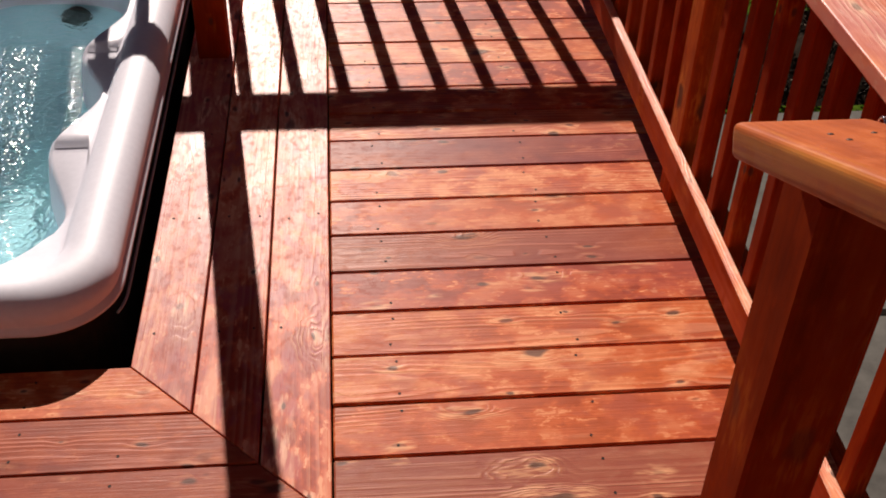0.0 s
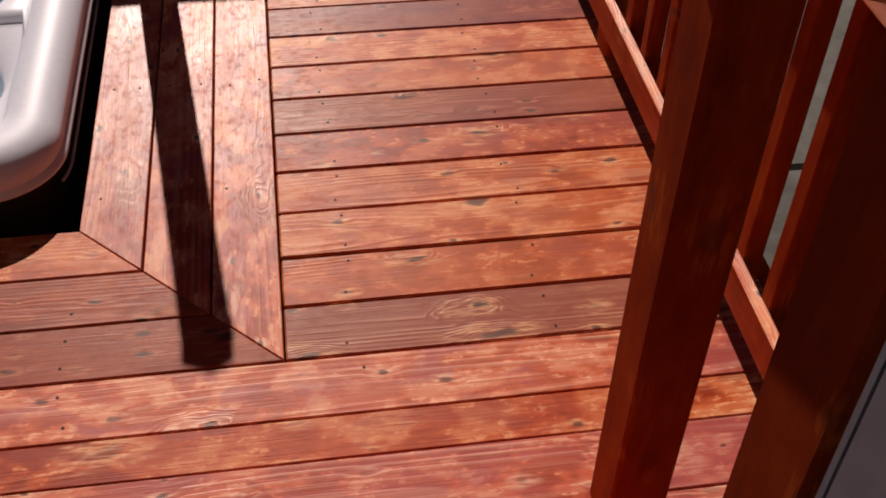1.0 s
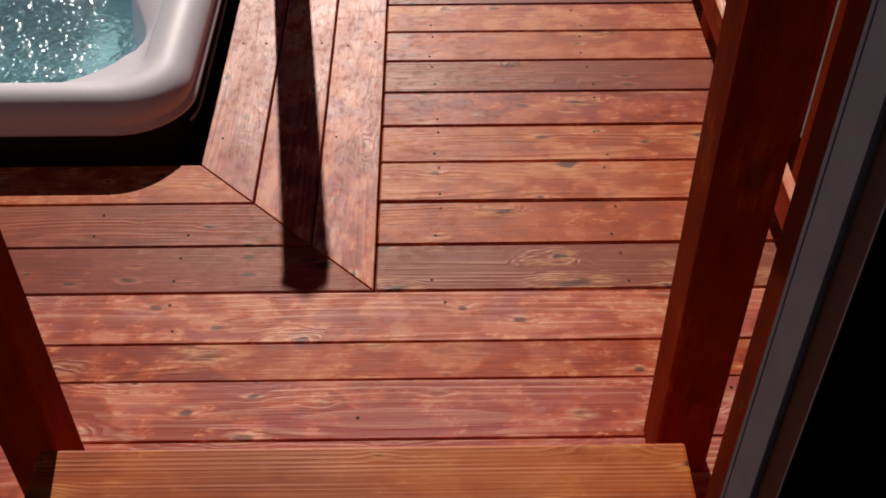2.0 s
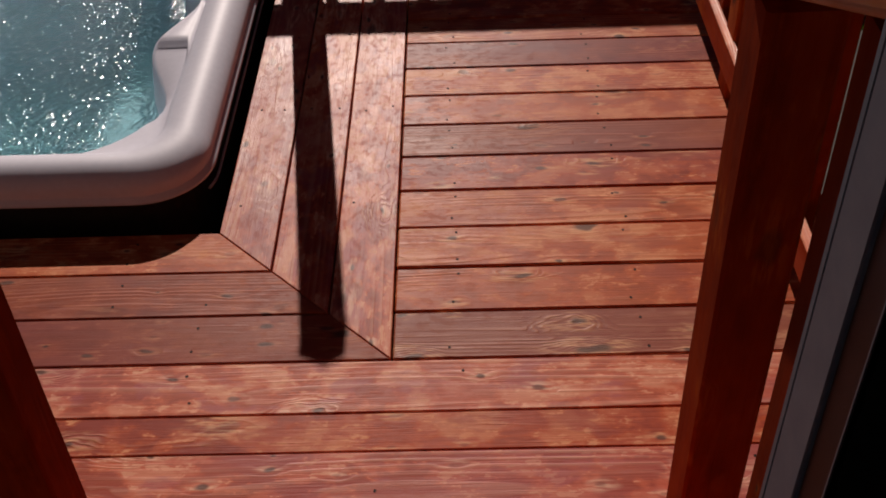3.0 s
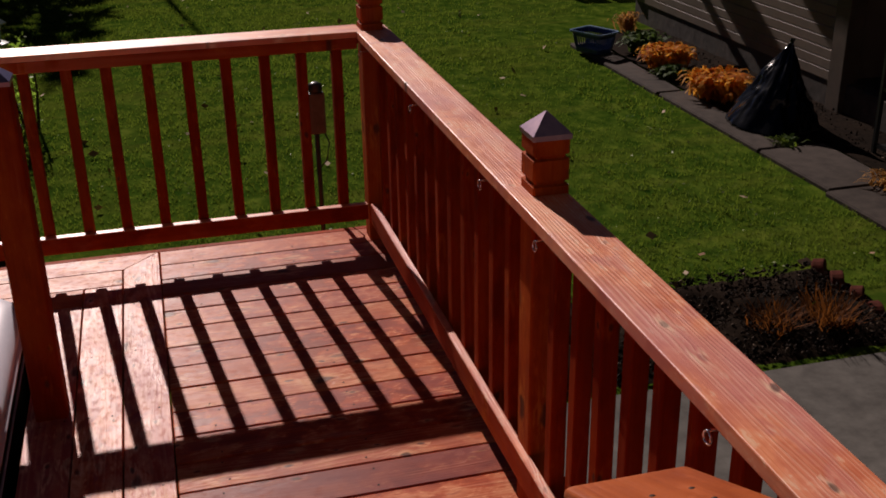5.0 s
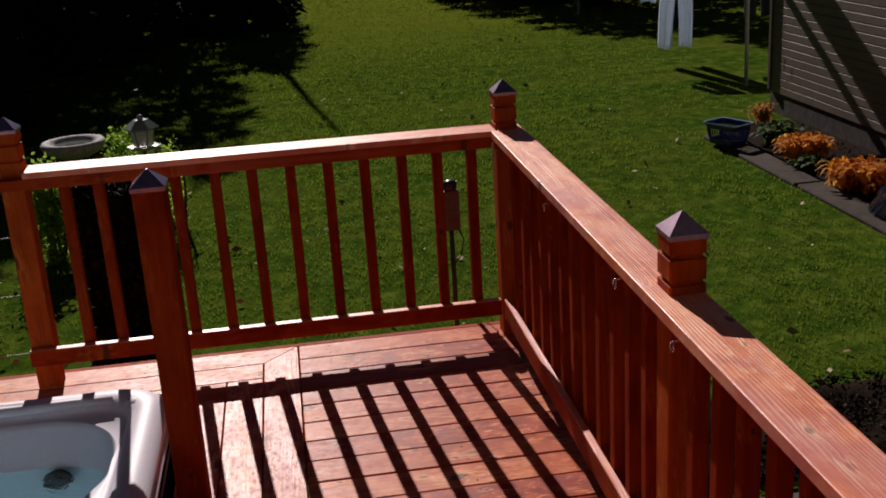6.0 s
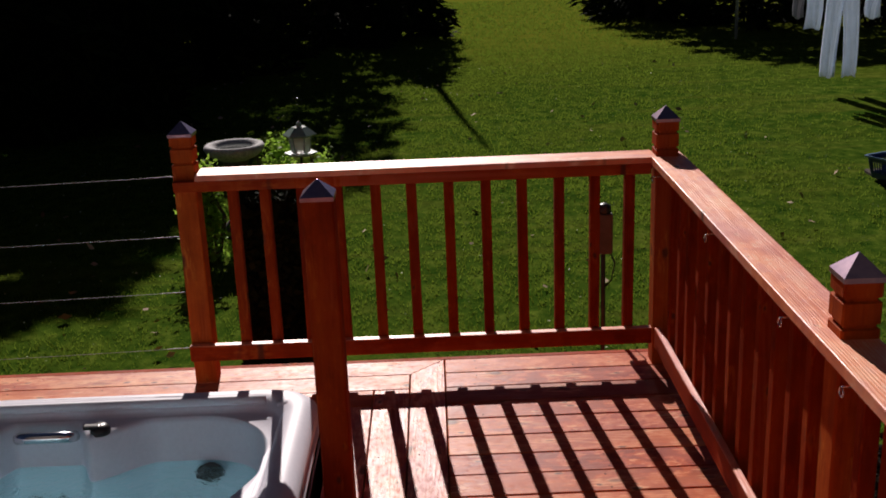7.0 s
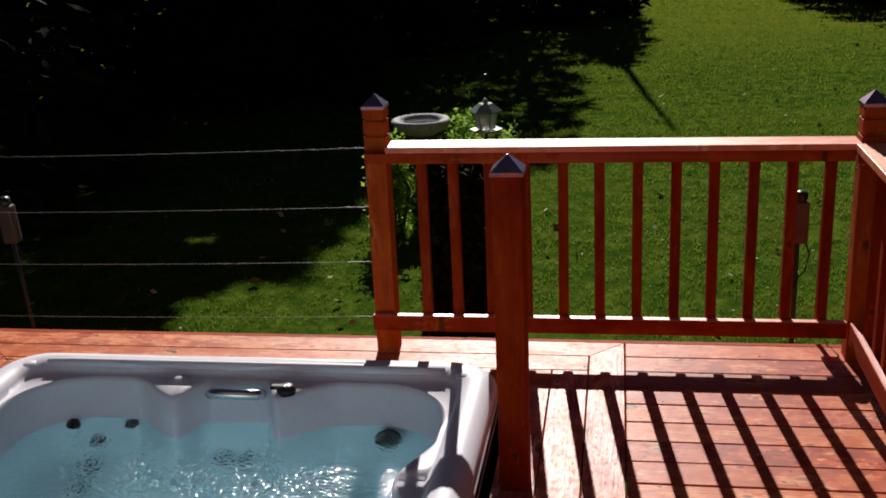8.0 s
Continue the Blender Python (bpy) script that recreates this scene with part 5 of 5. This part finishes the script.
def edging_brick():
    """An edging brick with a round top, set on end."""
    arc = [(-0.075 * math.cos(math.pi * k / 8), 0.012 + 0.05 * math.sin(math.pi * k / 8)) for k in range(9)]
    face = [(-0.075, -0.06)] + arc + [(0.075, -0.06)]
    bm = loft([[(x, y, z) for x, z in face] for y in (-0.032, 0.032)])
    return mesh_of("brick", rounded(bm, 0.005), brick_mat)


BRICK = edging_brick()
for i in range(13):
    share("brick", BRICK, edging, pose(3.40 + rng.uniform(-.02, .02), 2.20 - 0.165 * i, GROUND + rng.uniform(-.01, .015), rng.uniform(-14, 14), rng.uniform(-12, 12), 62 + rng.uniform(-14, 14)))


def soil_mix():
    k = Net("crumbled_soil", 0.95, 0.0, 0.15)
    f = k.n("ShaderNodeNewGeometry").outputs["Random Per Island"]
    k.colour(k.ramp(f, [(0.0, (0.006, 0.004, 0.003)), (0.55, (0.022, 0.015, 0.011)), (0.88, (0.060, 0.042, 0.030)), (1.0, (0.24, 0.17, 0.12))]))
    return k.m


crumbs = soil_mix()


def clods(x0, x1, y0, y1, n, seed, label):
    """Loose lumps of soil and bits of stalk."""
    rng = random.Random(seed)
    verts, faces = [], []
    for _ in range(n):
        s = 0.003 + 0.013 * rng.random() ** 3
        c = Vector((rng.uniform(x0, x1), rng.uniform(y0, y1), GROUND + 0.035 + 0.03 * rng.random()))
        i = len(verts)
        for d in ((1, 0, 0), (-1, 0, 0), (0, 1, 0), (0, -1, 0), (0, 0, 0.8), (0, 0, -0.8)):
            verts.append(c + Vector(d) * s * rng.uniform(0.6, 1.3))
        for a in ((0, 2), (2, 1), (1, 3), (3, 0)):
            faces += [(i + a[0], i + a[1], i + 4), (i + a[1], i + a[0], i + 5)]
    stuff("soil_clods", verts, faces, crumbs, label, "soil")


clods(1.1, 3.36, 1.35, 2.25, 9000, 3, "loose dark clods of soil on the flower bed")
clods(4.72, 5.15, 2.2, 7.6, 700, 4, "loose dark clods of soil beside the path")
bm = bmesh.new()
grid = [[bm.verts.new((5.22 - (0.84 if j > 33 else 0.57) * (1 - i / 5), -1.0 + 9.0 * j / 60, GROUND + 0.022 + 0.02 * noise.noise(Vector((i * 0.8, j * 0.7, 2.0))))) for i in range(6)] for j in range(61)]
for j in range(60):
    for i in range(5):
        bm.faces.new((grid[j][i], grid[j][i + 1], grid[j + 1][i + 1], grid[j + 1][i]))
tagged(part("flower_bed_wall", bm, soil, smooth=True), "dark bare soil between path and outbuilding", "soil", "", "structure")
strap_clump("dry_plant", 3.06, 1.60, 0.16, 0.19, 190, rust_stalk, "clump of dry brown stalks in the flower bed", 41, width=0.0035, curl=0)
strap_clump("dry_plant", 2.80, 1.66, 0.16, 0.14, 170, rust_stalk, "clump of dry brown stalks in the flower bed", 42, width=0.0035, curl=0)
strap_clump("dry_plant", 4.52, 3.15, 0.2, 0.12, 80, straw, "dry grass tuft at the path edge", 43, width=0.01)
strap_clump("dry_plant", 4.36, 4.14, 0.14, 0.08, 50, grass_blade, "grass tuft in the path joint", 44, width=0.01)

# ---- grass and leaf litter ----
rng = random.Random(77)
verts, faces = [], []
for _ in range(170000):
    f = rng.random()
    y = 1.95 + 28.0 * f ** 2.2
    x = rng.uniform(-4.2, 4.2) + (y - 2) * rng.uniform(-0.25, 0.2)
    if (1.05 < x < 3.5 and y < 2.3) or (4.12 + 0.09 * noise.noise(Vector((3.0, y * 2.6, 1.0))) + 0.05 * noise.noise(Vector((5.0, y * 9.0, 1.0))) < x and y < 9.0):
        continue
    clump = noise.noise(Vector((x * 2.2, y * 2.2, 9.0)))
    if clump < -0.25 and rng.random() < 0.6:
        continue
    h = (0.015 + 0.018 * rng.random()) * (1 + 0.5 * max(clump, 0)) * (1 + 0.03 * y)
    a = rng.uniform(0, 6.283)
    w = 0.0026 + 0.0006 * y
    dx, dy = math.cos(a) * w, math.sin(a) * w
    bx, by = rng.gauss(0, 0.014), rng.gauss(0, 0.014)
    z = GROUND - 0.004 + (0.05 * noise.noise(Vector((x * 0.35, y * 0.3, 3.0))) if y > 3 and x < 3.5 else 0.0)
    i = len(verts)
    verts += [(x - dx, y - dy, z), (x + dx, y + dy, z), (x + bx, y + by, z + h)]
    faces.append((i, i + 1, i + 2))
stuff("grass", verts, faces, grass_blade, "short green lawn grass with uneven tufts", "grass")


def litter():
    rng = random.Random(5)

    def place():
        y = 2.2 + 14 * rng.random() ** 1.6
        return Vector((rng.uniform(-4, 4.0), y, GROUND + 0.03))
    v, f = leaf_cloud(rng, 210, place, 0.075, 0.25)
    stuff("leaf_litter", v, f, litter_leaf, "scattered dry fallen leaves on the lawn", "fallen leaves")
    v, f = leaf_cloud(rng, 1500, place, 0.022, 0.25)
    stuff("clover", v, f, clover_leaf, "small pale clover leaves and blossoms in the lawn", "clover")


litter()
